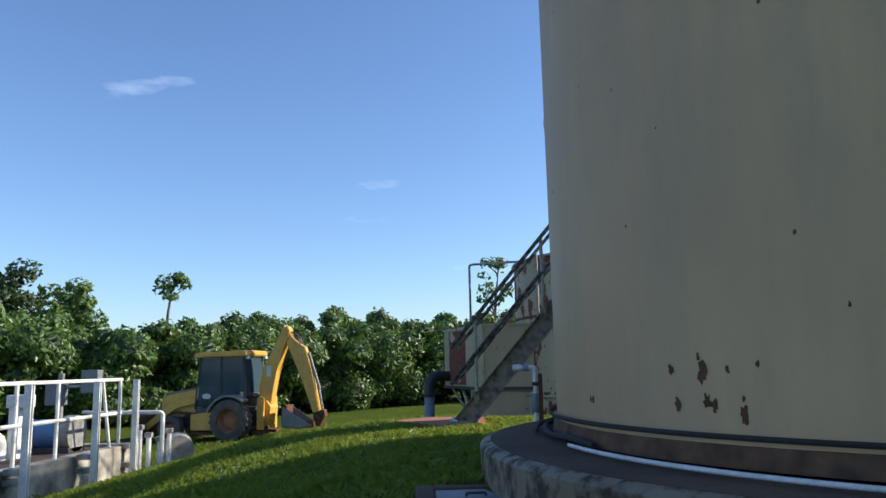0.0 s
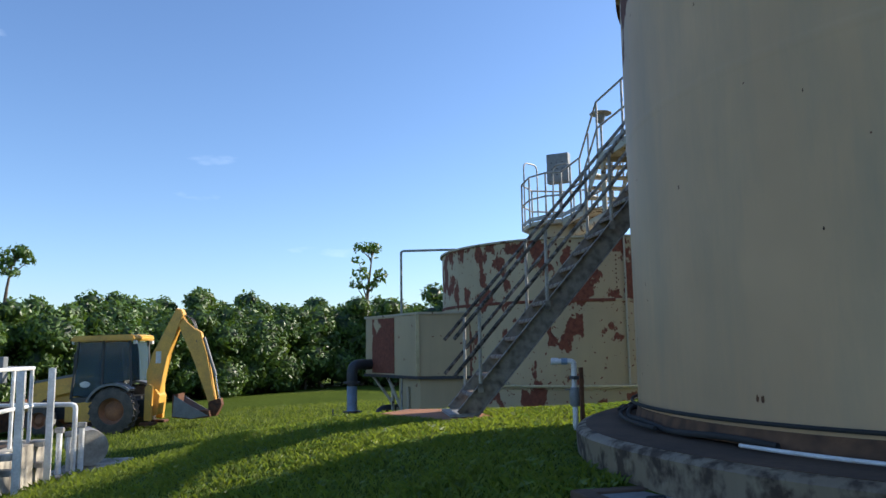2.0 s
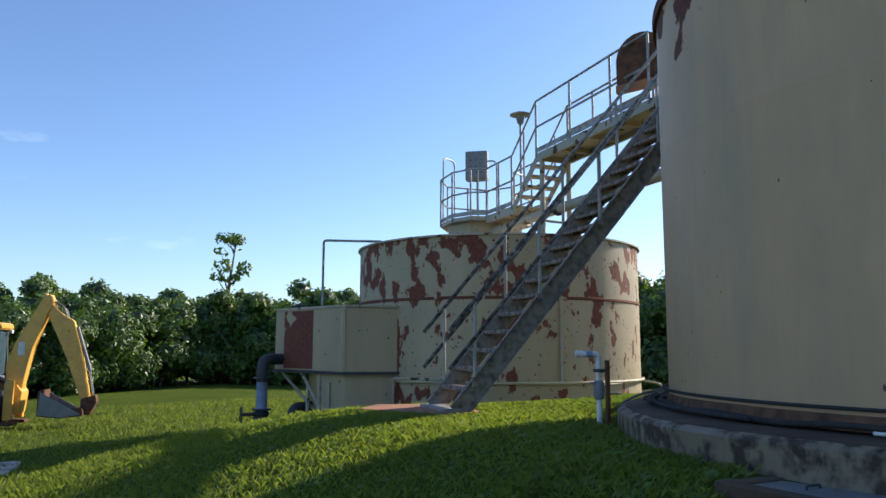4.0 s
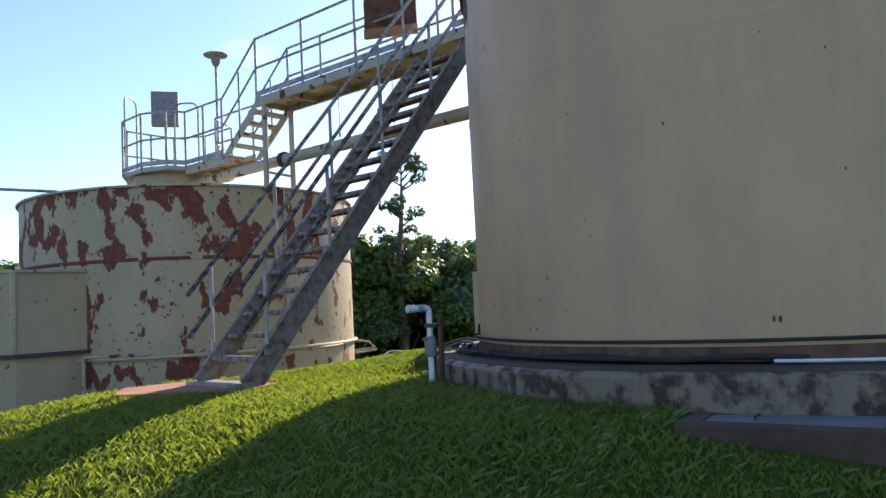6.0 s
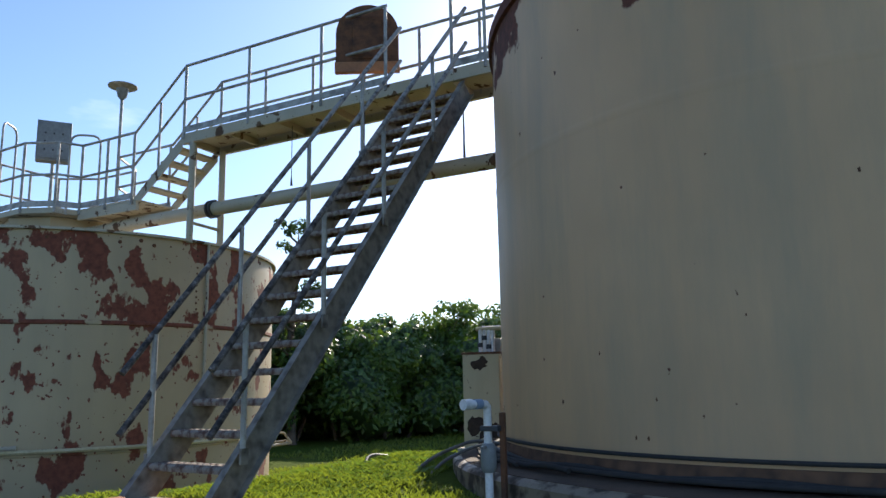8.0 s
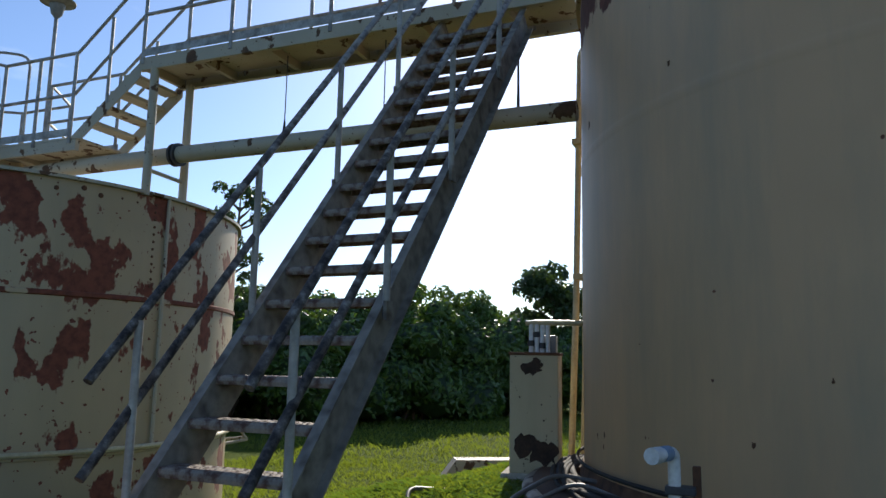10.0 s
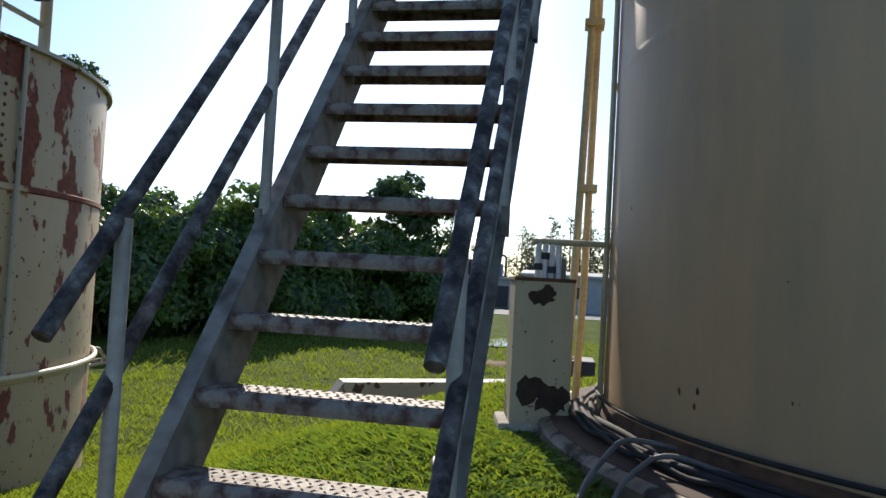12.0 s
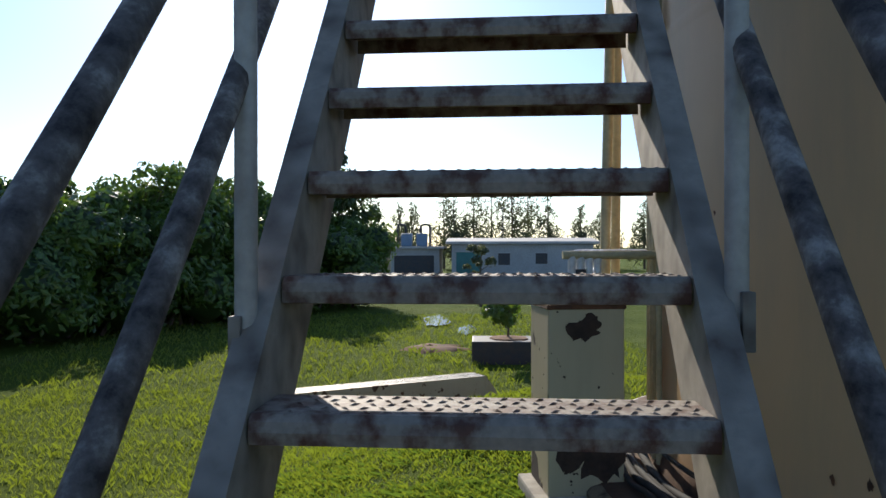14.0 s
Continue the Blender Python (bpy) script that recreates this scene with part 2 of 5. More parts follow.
M["leaf"] = foliage("shrub_leaf", (0.028, 0.062, 0.010), (0.115, 0.195, 0.032), 0.45, 0.20)
# also colours the solid shrub cores, where it stands for shade between leaves
M["leaf_dark"] = foliage("tree_leaf_and_core_shade", (0.022, 0.042, 0.014), (0.055, 0.095, 0.028))
M["needle"] = foliage("pine_needle", (0.045, 0.055, 0.035), (0.10, 0.115, 0.065), 0.7)
M["grass"] = foliage("grass_blade", (0.042, 0.068, 0.008), (0.165, 0.210, 0.030), 0.6, 0.42)
M["weed"] = foliage("weed_leaf", (0.055, 0.100, 0.018), (0.135, 0.210, 0.040), 0.38)

# glass of the cab, nearly clear and dark-tinted
m, n, l, b = mat("cab_glass", 0.05)
b.inputs["Base Color"].default_value = (0.10, 0.16, 0.20, 1)
b.inputs["Transmission Weight"].default_value = 0.6
b.inputs["IOR"].default_value = 1.3
M["glass"] = m
m, n, l, b = mat("still_water", 0.03)
b.inputs["Base Color"].default_value = (0.03, 0.035, 0.03, 1)
b.inputs["Roughness"].default_value = 0.18
M["water"] = m

# lawn soil and turf
m, n, l, b = mat("turf", 0.95)
t1 = tex(n, l, "ShaderNodeTexNoise", 0.5, (1, 1, 1), 6)
t2 = tex(n, l, "ShaderNodeTexNoise", 9.0, (1, 1, 1), 6)
t3 = tex(n, l, "ShaderNodeTexNoise", 60.0, (1, 1, 1), 3)
ga = ramp(n, l, t2.outputs["Fac"], [(0.3, (0.052, 0.080, 0.011)), (0.7, (0.115, 0.160, 0.024))])
gb = ramp(n, l, t1.outputs["Fac"], [(0.35, (0.064, 0.096, 0.013)), (0.7, (0.120, 0.160, 0.025))])
gm = mixc(n, l, 0.5, ga, gb)
soilf = ramp(n, l, t1.outputs["Fac"], [(0.60, (0, 0, 0)), (0.78, (0.35, 0.35, 0.35))])
l.new(mixc(n, l, soilf, gm, (0.15, 0.11, 0.055)), b.inputs["Base Color"])
bump(n, l, b, calc(n, l, 'ADD', t2.outputs["Fac"], t3.outputs["Fac"]), 1.0, 0.05)
b.inputs["Specular IOR Level"].default_value = 0.05
M["turf"] = m


# ---- mesh helpers ----
def bm_mesh(name, bm, material, smooth=None):
    me = bpy.data.meshes.new(name)
    bmesh.ops.recalc_face_normals(bm, faces=bm.faces[:])
    bm.to_mesh(me)
    bm.free()
    me.materials.append(M[material] if isinstance(material, str) else material)
    if smooth:
        me.shade_smooth()
        me.set_sharp_from_angle(angle=radians(smooth))
    return me


def part(name, bm, material, parent=None, label="", smooth=None):
    ob = new(name, bm_mesh(name, bm, material, smooth))
    if parent is not None:
        ob.parent = parent
    if label:
        ob["label"] = label
    return ob


def thing(name, label, category, group="", kind="", at=(0, 0, 0), turn=0):
    e = new(name)
    e.matrix_world = pose(*at, 0, 0, turn)
    return tagged(e, label, category, group, kind)


def box(lo, hi, bevel=0.0, bm=None, m=None):
    bm = bm or bmesh.new()
    vs = bmesh.ops.create_cube(bm, size=1)["verts"]
    c = [(a + b) / 2 for a, b in zip(lo, hi)]
    s = [abs(b - a) for a, b in zip(lo, hi)]
    for v in vs:
        v.co = Vector([c[i] + v.co[i] * s[i] for i in range(3)])
    if bevel:
        es = list({e for v in vs for e in v.link_edges})
        r = bmesh.ops.bevel(bm, geom=es, offset=bevel, segments=2, affect='EDGES', profile=0.6)
        vs = list({v for f in r["faces"] for v in f.verts} | {v for v in vs if v.is_valid})
    if m is not None:
        bmesh.ops.transform(bm, matrix=m, verts=[v for v in vs if v.is_valid])
    return bm


def tube(points, r, sides=10, bm=None, caps=True):
    """A round bar swept along points; r may be one radius or one for each point."""
    bm = bm or bmesh.new()
    pts = [Vector(p) for p in points]
    rs = r if isinstance(r, (list, tuple)) else [r] * len(pts)
    rings = []
    ref = None
    for i, p in enumerate(pts):
        a = pts[max(i - 1, 0)]
        c = pts[min(i + 1, len(pts) - 1)]
        d = (c - a).normalized()
        if ref is None:
            ref = d.orthogonal().normalized()
        u = (ref - d * ref.dot(d)).normalized()
        ref = u
        w = d.cross(u)
        rings.append([bm.verts.new(p + (u * math.cos(2 * math.pi * k / sides) + w * math.sin(2 * math.pi * k / sides)) * rs[i]) for k in range(sides)])
    for a, c in zip(rings, rings[1:]):
        for k in range(sides):
            bm.faces.new((a[k], a[(k + 1) % sides], c[(k + 1) % sides], c[k]))
    if caps:
        bm.faces.new(rings[0][::-1])
        bm.faces.new(rings[-1])
    return bm


def bend(points, radius=0.08, steps=5):
    """The same line with its corners rounded."""
    pts = [Vector(p) for p in points]
    out = [pts[0]]
    for a, p, c in zip(pts, pts[1:], pts[2:]):
        d1, d2 = (a - p), (c - p)
        k = min(radius, d1.length * 0.45, d2.length * 0.45)
        s, e = p + d1.normalized() * k, p + d2.normalized() * k
        for i in range(steps + 1):
            t = i / steps
            out.append(s * (1 - t) ** 2 + p * 2 * t * (1 - t) + e * t * t)
    out.append(pts[-1])
    return out


def prism(outline, a, b, axis="y", bm=None, bevel=0.0):
    """An outline in the plane across an axis, made solid between a and b along it."""
    bm = bm or bmesh.new()

    def put(u, v, w):
        return {"y": (u, w, v), "x": (w, u, v), "z": (u, v, w)}[axis]
    lo = [bm.verts.new(put(u, v, a)) for u, v in outline]
    hi = [bm.verts.new(put(u, v, b)) for u, v in outline]
    bm.faces.new(lo)
    bm.faces.new(hi[::-1])
    k = len(outline)
    for i in range(k):
        bm.faces.new((lo[i], hi[i], hi[(i + 1) % k], lo[(i + 1) % k]))
    if bevel:
        bmesh.ops.bevel(bm, geom=list({e for v in lo + hi for e in v.link_edges}), offset=bevel, segments=2, affect='EDGES')
    return bm


def lathe(profile, centre=(0, 0, 0), sides=48, bm=None, wobble=0.0, caps=True):
    """A profile of (radius, height) turned round the upright line at centre."""
    bm = bm or bmesh.new()
    rings = []
    for r, z in profile:
        ring = []
        for k in range(sides):
            a = 2 * math.pi * k / sides
            q = r + (wobble * noise.noise((math.cos(a) * 2, math.sin(a) * 2, z * 1.5)) if wobble else 0)
            ring.append(bm.verts.new((centre[0] + q * math.cos(a), centre[1] + q * math.sin(a), centre[2] + z)))
        rings.append(ring)
    for a, c in zip(rings, rings[1:]):
        for k in range(sides):
            bm.faces.new((a[k], a[(k + 1) % sides], c[(k + 1) % sides], c[k]))
    if caps:
        bm.faces.new(rings[0][::-1])
        bm.faces.new(rings[-1])
    return bm


def arc(centre, r, z, a0, a1, steps=40):
    return [(centre[0] + r * math.cos(radians(a0 + (a1 - a0) * i / steps)), centre[1] + r * math.sin(radians(a0 + (a1 - a0) * i / steps)), z) for i in range(steps + 1)]


# ---- the lie of the land ----
TANK_A, RAD_A, BASE_A, RIM_A = (4.093, -3.808), 3.109, 0.16, 4.17
TANK_B, RAD_B, BASE_B, RIM_B = (4.25, 7.35), 3.15, -1.2, 2.87
RISE, RUN, WIDE = 0.228, 0.197, 0.795
DECK = 4.47


def sstep(v, a, b):
    t = min(1, max(0, (v - a) / (b - a)))
    return t * t * (3 - 2 * t)


def land(x, y):
    """Height of the lawn: a mound under the large tank and the stair, gently falling lawn all round."""
    low = -1.06 + 0.03 * min(0, max(-10, x)) - 0.02 * min(14, max(0, x))
    t = min(1, max(0, (x * 4.4 - y * 3.4) / 30.92))
    d = math.hypot(x - 4.4 * t, y + 3.4 * t)
    k = sstep(d, 0.6 + 3.4 * t, 7.6 + 0.8 * t)
    return (-0.06) * (1 - k) + low * k + 0.035 * noise.noise((x * 0.6, y * 0.6, 0)) * min(1, d) + 0.15 * math.exp(-((x - 2.7) ** 2 + (y + 0.15) ** 2) / 1.3)


def ground_sheet():
    bm = bmesh.new()
    n = 150
    line = [math.copysign(math.sinh(abs(i / n) * 6.6) * 4.1, i) for i in range(-n, n + 1)]
    rows = [[bm.verts.new((x + 1.0, y + 0.5, land(x + 1.0, y + 0.5))) for x in line] for y in line]
    for a, c in zip(rows, rows[1:]):
        for i in range(2 * n):
            bm.faces.new((a[i], a[i + 1], c[i + 1], c[i]))
    ob = part("ground", bm, "turf", smooth=60)
    return tagged(ob, "lush green lawn over a low mound", "lawn", kind="structure")


ground_sheet()


# ---- large tank ----
def large_tank():
    t = thing("storage_tank", "large cream painted steel tank with rust spots and rusted rim", "tank", at=(*TANK_A, 0))
    wall = bmesh.new()
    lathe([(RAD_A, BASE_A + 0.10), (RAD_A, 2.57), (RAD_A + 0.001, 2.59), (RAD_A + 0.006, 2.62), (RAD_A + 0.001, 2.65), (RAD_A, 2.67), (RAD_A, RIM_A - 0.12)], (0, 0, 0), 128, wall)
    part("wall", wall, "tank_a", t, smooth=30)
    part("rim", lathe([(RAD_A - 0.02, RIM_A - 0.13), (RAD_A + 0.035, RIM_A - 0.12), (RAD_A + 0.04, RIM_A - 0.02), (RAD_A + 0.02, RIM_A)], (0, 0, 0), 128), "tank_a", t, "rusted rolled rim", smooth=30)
    part("roof", lathe([(RAD_A + 0.02, RIM_A + 0.002), (RAD_A * 0.5, RIM_A + 0.12), (0.05, RIM_A + 0.2)], (0, 0, 0), 96), "steelp", t, smooth=30)
    part("base_ring", lathe([(RAD_A - 0.05, BASE_A + 0.0), (RAD_A + 0.035, BASE_A + 0.004), (RAD_A + 0.03, BASE_A + 0.04), (RAD_A + 0.012, BASE_A + 0.105), (RAD_A - 0.03, BASE_A + 0.115)], (0, 0, 0), 160, wobble=0.02), "base_ring", t, "rusted flaking base flange", smooth=40)
    random.seed(5)
    for a, z, s in [(215.3, 0.612, 0.05), (211.5, 0.628, 0.032), (219.4, 0.413, 0.038), (212.1, 0.457, 0.04), (215.6, 0.468, 0.04), (216.4, 0.45, 0.03), (218.0, 0.625, 0.02), (221.0, 0.65, 0.018), (214.9, 0.691, 0.018), (219.4, 0.489, 0.014), (197.2, 0.448, 0.022), (196.4, 0.452, 0.02), (225.3, 1.247, 0.012), (206.1, 1.451, 0.01), (184.4, 1.93, 0.018), (160.8, 0.655, 0.014), (159.4, 0.413, 0.016), (157.6, 0.41, 0.014), (166.5, 0.556, 0.01), (113.2, 2.828, 0.04), (118.9, 0.555, 0.022), (116.0, 0.534, 0.02), (118.5, 0.47, 0.018), (135.6, 2.836, 0.02), (152.6, 0.965, 0.012), (144.9, 0.631, 0.02), (190.0, 3.2, 0.012), (205.0, 2.3, 0.010), (172.0, 1.15, 0.010), (229.0, 0.9, 0.012)]:
        b = bmesh.new()
        k = 14
        ring = []
        c = b.verts.new((RAD_A + 0.004, 0, z))
        for i in range(k):
            q = 2 * math.pi * i / k
            r = s * (0.45 + 0.62 * random.random())
            ring.append(b.verts.new((RAD_A + 0.0025, r * math.cos(q) * 0.75, z + r * math.sin(q) * 1.3)))
        for i in range(k):
            b.faces.new((c, ring[i], ring[(i + 1) % k]))
        bmesh.ops.rotate(b, cent=(0, 0, 0), matrix=Matrix.Rotation(radians(a), 3, 'Z'), verts=b.verts[:])
        part("rust_blister", b, "rusty", t)
    return t


large_tank()


def plinth():
    t = thing("concrete_plinth", "round stained concrete plinth with peeling white paint", "plinth", at=(4.08, -3.9, 0))
    part("kerb", lathe([(3.655, -0.75), (3.675, 0.10), (3.65, 0.125), (3.60, 0.14)], (0, 0, 0), 128, wobble=0.05), "plinth_side", t, "peeling white painted edge", smooth=40)
    part("slab", lathe([(3.59, -0.1), (3.595, 0.144), (2.0, 0.15), (0.2, 0.15)], (0, 0, 0), 128, wobble=0.05), "plinth_top", t, smooth=40)


plinth()


def ring_pipe():
    t = tube([(TANK_A[0] + (RAD_A + 0.05 + 0.0042 * (a - 172)) * math.cos(radians(a)), TANK_A[1] + (RAD_A + 0.05 + 0.0042 * (a - 172)) * math.sin(radians(a)), BASE_A + 0.015) for a in range(196, 262, 2)], 0.013, 8)
    tagged(part("conduit", t, "pvc", smooth=60), "white plastic conduit round the foot of the tank", "conduit")
    t = tube([(x, y, z) for i, (x, y, z) in enumerate(arc(TANK_A, RAD_A + 0.055, BASE_A + 0.15, 60, 300, 90))], 0.014, 6)
    tagged(part("cable", t, "blackcable", smooth=60), "thin dark cable clipped round the tank base", "cable")
    t = tube([(x, y, z) for i, (x, y, z) in enumerate(arc(TANK_A, RAD_A + 0.16, BASE_A + 0.03, 70, 180, 60))], 0.018, 8)
    tagged(part("cable", t, "blackcable", smooth=60), "thick black cable lying on the plinth", "cable")
    for off, r, a0, a1 in ((0.20, 0.020, 84, 150), (0.25, 0.016, 88, 140), (0.09, 0.022, 80, 200)):
        pts = [(x, y, z + 0.012 * math.sin(i * 0.7)) for i, (x, y, z) in enumerate(arc(TANK_A, RAD_A + off, BASE_A + r + 0.01, a0, a1, 50))]
        tagged(part("cable", tube(pts, r, 8), "blackcable", smooth=60), "black cable curving round the foot of the tank", "cable")


ring_pipe()


def manhole():
    t = thing("manhole_box", "low concrete access box with sunken steel lid in the grass", "manhole", at=(0.40, -4.95, 0.0), turn=6)
    bm = bmesh.new()
    for lo, hi in [((-0.37, -0.6, -0.6), (-0.25, 0.6, -0.10)), ((0.25, -0.6, -0.5), (0.37, 0.6, -0.10)), ((-0.25, -0.6, -0.5), (0.25, -0.48, -0.102)), ((-0.25, 0.48, -0.5), (0.25, 0.6, -0.102))]:
        box(lo, hi, 0.012, bm)
    part("frame", bm, "plinth_top", t)
    lid = part("lid", box((-0.2449, -0.475, -0.16), (0.245, 0.475, -0.115), 0.008), "machine_grey", t, "wet dark steel lid")
    part("handle", tube(bend([(-0.06, 0.2, -0.116), (-0.06, 0.2, -0.095), (0.06, 0.2, -0.095), (0.06, 0.2, -0.116)], 0.02), 0.008, 6), "dark", lid)


manhole()


# ---- stair ----
def stair_pt(x, lift):
    return x * RISE / RUN + lift


def steel_stair():
    t = thing("steel_stair", "steep weathered grey steel stair with pipe handrails, up to the walkway", "stairs", at=(0, -0.003, 0), turn=-2.1)
    top = 3.80
    L = math.hypot(RUN, RISE)
    along = Vector((RUN / L, 0, RISE / L))
    out = Vector((-RISE / L, 0, RUN / L))
    a, b = Vector((0.06, 0, 0.005)), Vector((top, 0, stair_pt(top, -0.065)))
    for y0, s in ((WIDE, 1), (0.0, -1)):
        bm = bmesh.new()
        ends = []
        for q in (a, b):
            ends.append([bm.verts.new(q + out * u + Vector((0, y0 + s * v, 0))) for u, v in ((0.036, 0.0), (0.036, 0.062), (0.026, 0.062), (0.024, 0.010), (-0.190, 0.010), (-0.192, 0.062), (-0.202, 0.062), (-0.202, 0.0))])
        for k in range(8):
            bm.faces.new((ends[0][k], ends[0][(k + 1) % 8], ends[1][(k + 1) % 8], ends[1][k]))
        for e in ends:
            bm.faces.new(e)
        part("stringer", bm, "string", t)
    # one tread with a rounded worn nosing and raised diamond pattern
    bm = bmesh.new()
    prism([(-0.018, -0.012), (-0.022, -0.03), (-0.018, -0.052), (-0.008, -0.054), (-0.008, -0.014), (0.150, -0.012), (0.150, -0.05), (0.157, -0.05), (0.157, 0.0), (-0.008, 0.0)], 0.004, WIDE - 0.004, "y", bm)
    for i in range(22):
        for j in range(5):
            u, v = 0.022 + i * 0.0335 + (j % 2) * 0.011, 0.008 + j * 0.032
            sgn = 1 if (i + j) % 2 else -1
            m4 = Matrix.Translation((v, u, 0.001)) @ Matrix.Rotation(radians(40 * sgn), 4, 'Z')
            q = [bm.verts.new(m4 @ Vector(p)) for p in ((-0.014, 0, 0), (0, 0.0045, 0), (0.014, 0, 0), (0, -0.0045, 0), (0, 0, 0.003))]
            for a, b2 in ((0, 1), (1, 2), (2, 3), (3, 0)):
                bm.faces.new((q[a], q[b2], q[4]))
    me = bm_mesh("tread", bm, "tread")
    for k in range(1, 19):
        o = new("tread", me)
        o.parent = t
        o.location = (k * RUN + 0.035, 0, k * RISE + 0.012)
    part("foot_plate", box((-0.05, -0.06, -0.035), (0.24, WIDE + 0.06, 0.0), 0.004), "galv", t)
    for y, xs in ((WIDE + 0.060, (0.27, 1.14, 2.03, 2.93)), (-0.085, (0.32, 1.18, 2.05, 2.98))):
        for x in xs:
            part("post", tube([(x, y - math.copysign(0.012, y), stair_pt(x, -0.10)), (x, y - math.copysign(0.012, y), stair_pt(x, 0.885))], 0.022, 10), "railpost", t, smooth=40)
            part("post_plate", box((x - 0.035, y - 0.012, stair_pt(x, -0.12)), (x + 0.035, y + 0.012, stair_pt(x, -0.01)), 0.003), "string", t)
        for h in (0.895, 0.45):
            part("rail", tube([(0.0, y, stair_pt(0.0, h)), (1.3, y, stair_pt(1.3, h)), (2.6, y, stair_pt(2.6, h)), (3.74, y, stair_pt(3.74, h))], 0.0245, 12), "rail", t, smooth=40)
    return t


steel_stair()


def pad():
    t = thing("concrete_pad", "rust-stained concrete pad under the stair foot", "concrete pad")
    bm = prism([(-0.86, 0.82), (-0.20, -0.28), (0.50, -0.16), (0.48, 1.22), (-0.42, 1.42)], -0.45, -0.036, "z", bevel=0.03)
    part("slab", bm, "pad", t)


pad()


# ---- walkway between the tanks ----
def railing(t, pts, posts, heights=(1.06, 0.53), toe=True, r=0.021, material="galv", post_ends=True):
    for h in heights:
        part("rail", tube([(x, y, z + h) for x, y, z in pts], r, 10), material, t, smooth=40)
    for x, y, z in posts:
        part("post", tube([(x, y, z - 0.08), (x, y, z + heights[0])], r * 1.05, 10), material, t, smooth=40)
    if toe:
        for (x0, y0, z0), (x1, y1, z1) in zip(pts, pts[1:]):
            d = Vector((x1 - x0, y1 - y0, z1 - z0))
            o = d.cross(Vector((0, 0, 1))).normalized() * 0.004
            bm = bmesh.new()
            vs = []
            for sx in (1, -1):
                for px, py, pz in ((x0, y0, z0), (x1, y1, z1)):
                    for dz in (0.012, 0.105):
                        vs.append(bm.verts.new((px + o.x * sx, py + o.y * sx, pz + dz)))
            for q in ((0, 1, 3, 2), (4, 5, 7, 6), (0, 1, 5, 4), (2, 3, 7, 6), (0, 2, 6, 4), (1, 3, 7, 5)):
                bm.faces.new([vs[i] for i in q])
            part("toe_board", bm, material, t)


def walkway():
    t = thing("walkway", "raised steel walkway with pipe railings between two tanks", "walkway")
    x0, x1, y0, y1 = 3.68, 4.40, -0.60, 4.46
    part("deck", box((x0 + 0.03, y0, DECK - 0.03), (x1 - 0.03, y1, DECK)), "steelp", t)
    for x, s in ((x0, 1), (x1, -1)):
        bm = bmesh.new()
        box((min(x, x + s * 0.012), y0, DECK - 0.155), (max(x, x + s * 0.012), y1, DECK - 0.002), 0, bm)
        box((min(x + s * 0.012, x + s * 0.06), y0, DECK - 0.155), (max(x + s * 0.012, x + s * 0.06), y1, DECK - 0.143), 0, bm)
        part("edge_beam", bm, "steelp", t)
    for y in (0.0, 0.9, 1.8, 2.7, 3.6, 4.4):
        part("cross_beam", box((x0 + 0.014, y, DECK - 0.13), (x1 - 0.014, y + 0.05, DECK - 0.032)), "steelp", t)
    for x in (x0 + 0.03, x1 - 0.10):
        part("leg", tube([(x, 4.24, RIM_B - 0.05), (x, 4.24, DECK - 0.14)], 0.05, 14), "steelp", t, smooth=40)
    part("leg_brace", tube([(x0 + 0.03, 4.24, 3.12), (x1 - 0.10, 4.24, 3.10)], 0.025, 8), "steelp", t, smooth=40)
    railing(t, [(x0, 4.41, DECK), (x0, 0.86, DECK)], [(x0, y, DECK) for y in (4.41, 3.16, 1.89, 0.88)])
    railing(t, [(x0, -0.05, DECK), (x0, -0.62, DECK)], [(x0, y, DECK) for y in (-0.06, -0.5)])
    railing(t, [(x1, 4.41, DECK), (x1, -0.62, DECK)], [(x1, y, DECK) for y in (4.41, 3.5, 2.6, 1.7, 0.8, -0.1)])
    for y in (2.55, 1.35):
        part("hanger_rod", tube([(3.9, y, DECK - 0.16), (3.9, y, 3.60), (3.9, y, 3.46)], [0.006, 0.006, 0.02], 6), "dark", t)
    part("hanger_rod", tube([(3.95, -0.06, DECK - 0.16), (3.95, -0.06, 3.64), (3.95, -0.06, 3.44)], [0.008, 0.012, 0.016], 6), "dark", t)


walkway()


def short_flight():
    t = thing("short_stair", "short painted steel flight from walkway down to the tank platform", "stairs")
    a, b = Vector((0, 4.44, DECK - 0.04)), Vector((0, 5.42, 3.60))
    for x in (3.69, 4.39):
        bm = bmesh.new()
        o = [(a.y, a.z), (b.y + 0.05, b.z), (b.y - 0.14, b.z - 0.02), (a.y, a.z - 0.20)]
        prism(o, x - 0.008, x + 0.008, "x", bm)
        part("stringer", bm, "steelp", t)
    for k in range(1, 5):
        f = k / 5
        y, z = a.y + (b.y - a.y) * f, DECK + (3.62 - DECK) * f
        part("tread", box((3.70, y - 0.13, z - 0.045), (4.38, y + 0.07, z), 0.006), "steelp", t)
    for x in (3.68, 4.40):
        for h in (1.06, 0.53):
            part("rail", tube([(x, 4.41, DECK + h), (x, 5.45, 3.62 + h)], 0.02, 10), "galv", t, smooth=40)
        part("post", tube([(x, 4.92, 3.98), (x, 4.92, 4.05 + 1.0)], 0.02, 8), "galv", t, smooth=40)


short_flight()


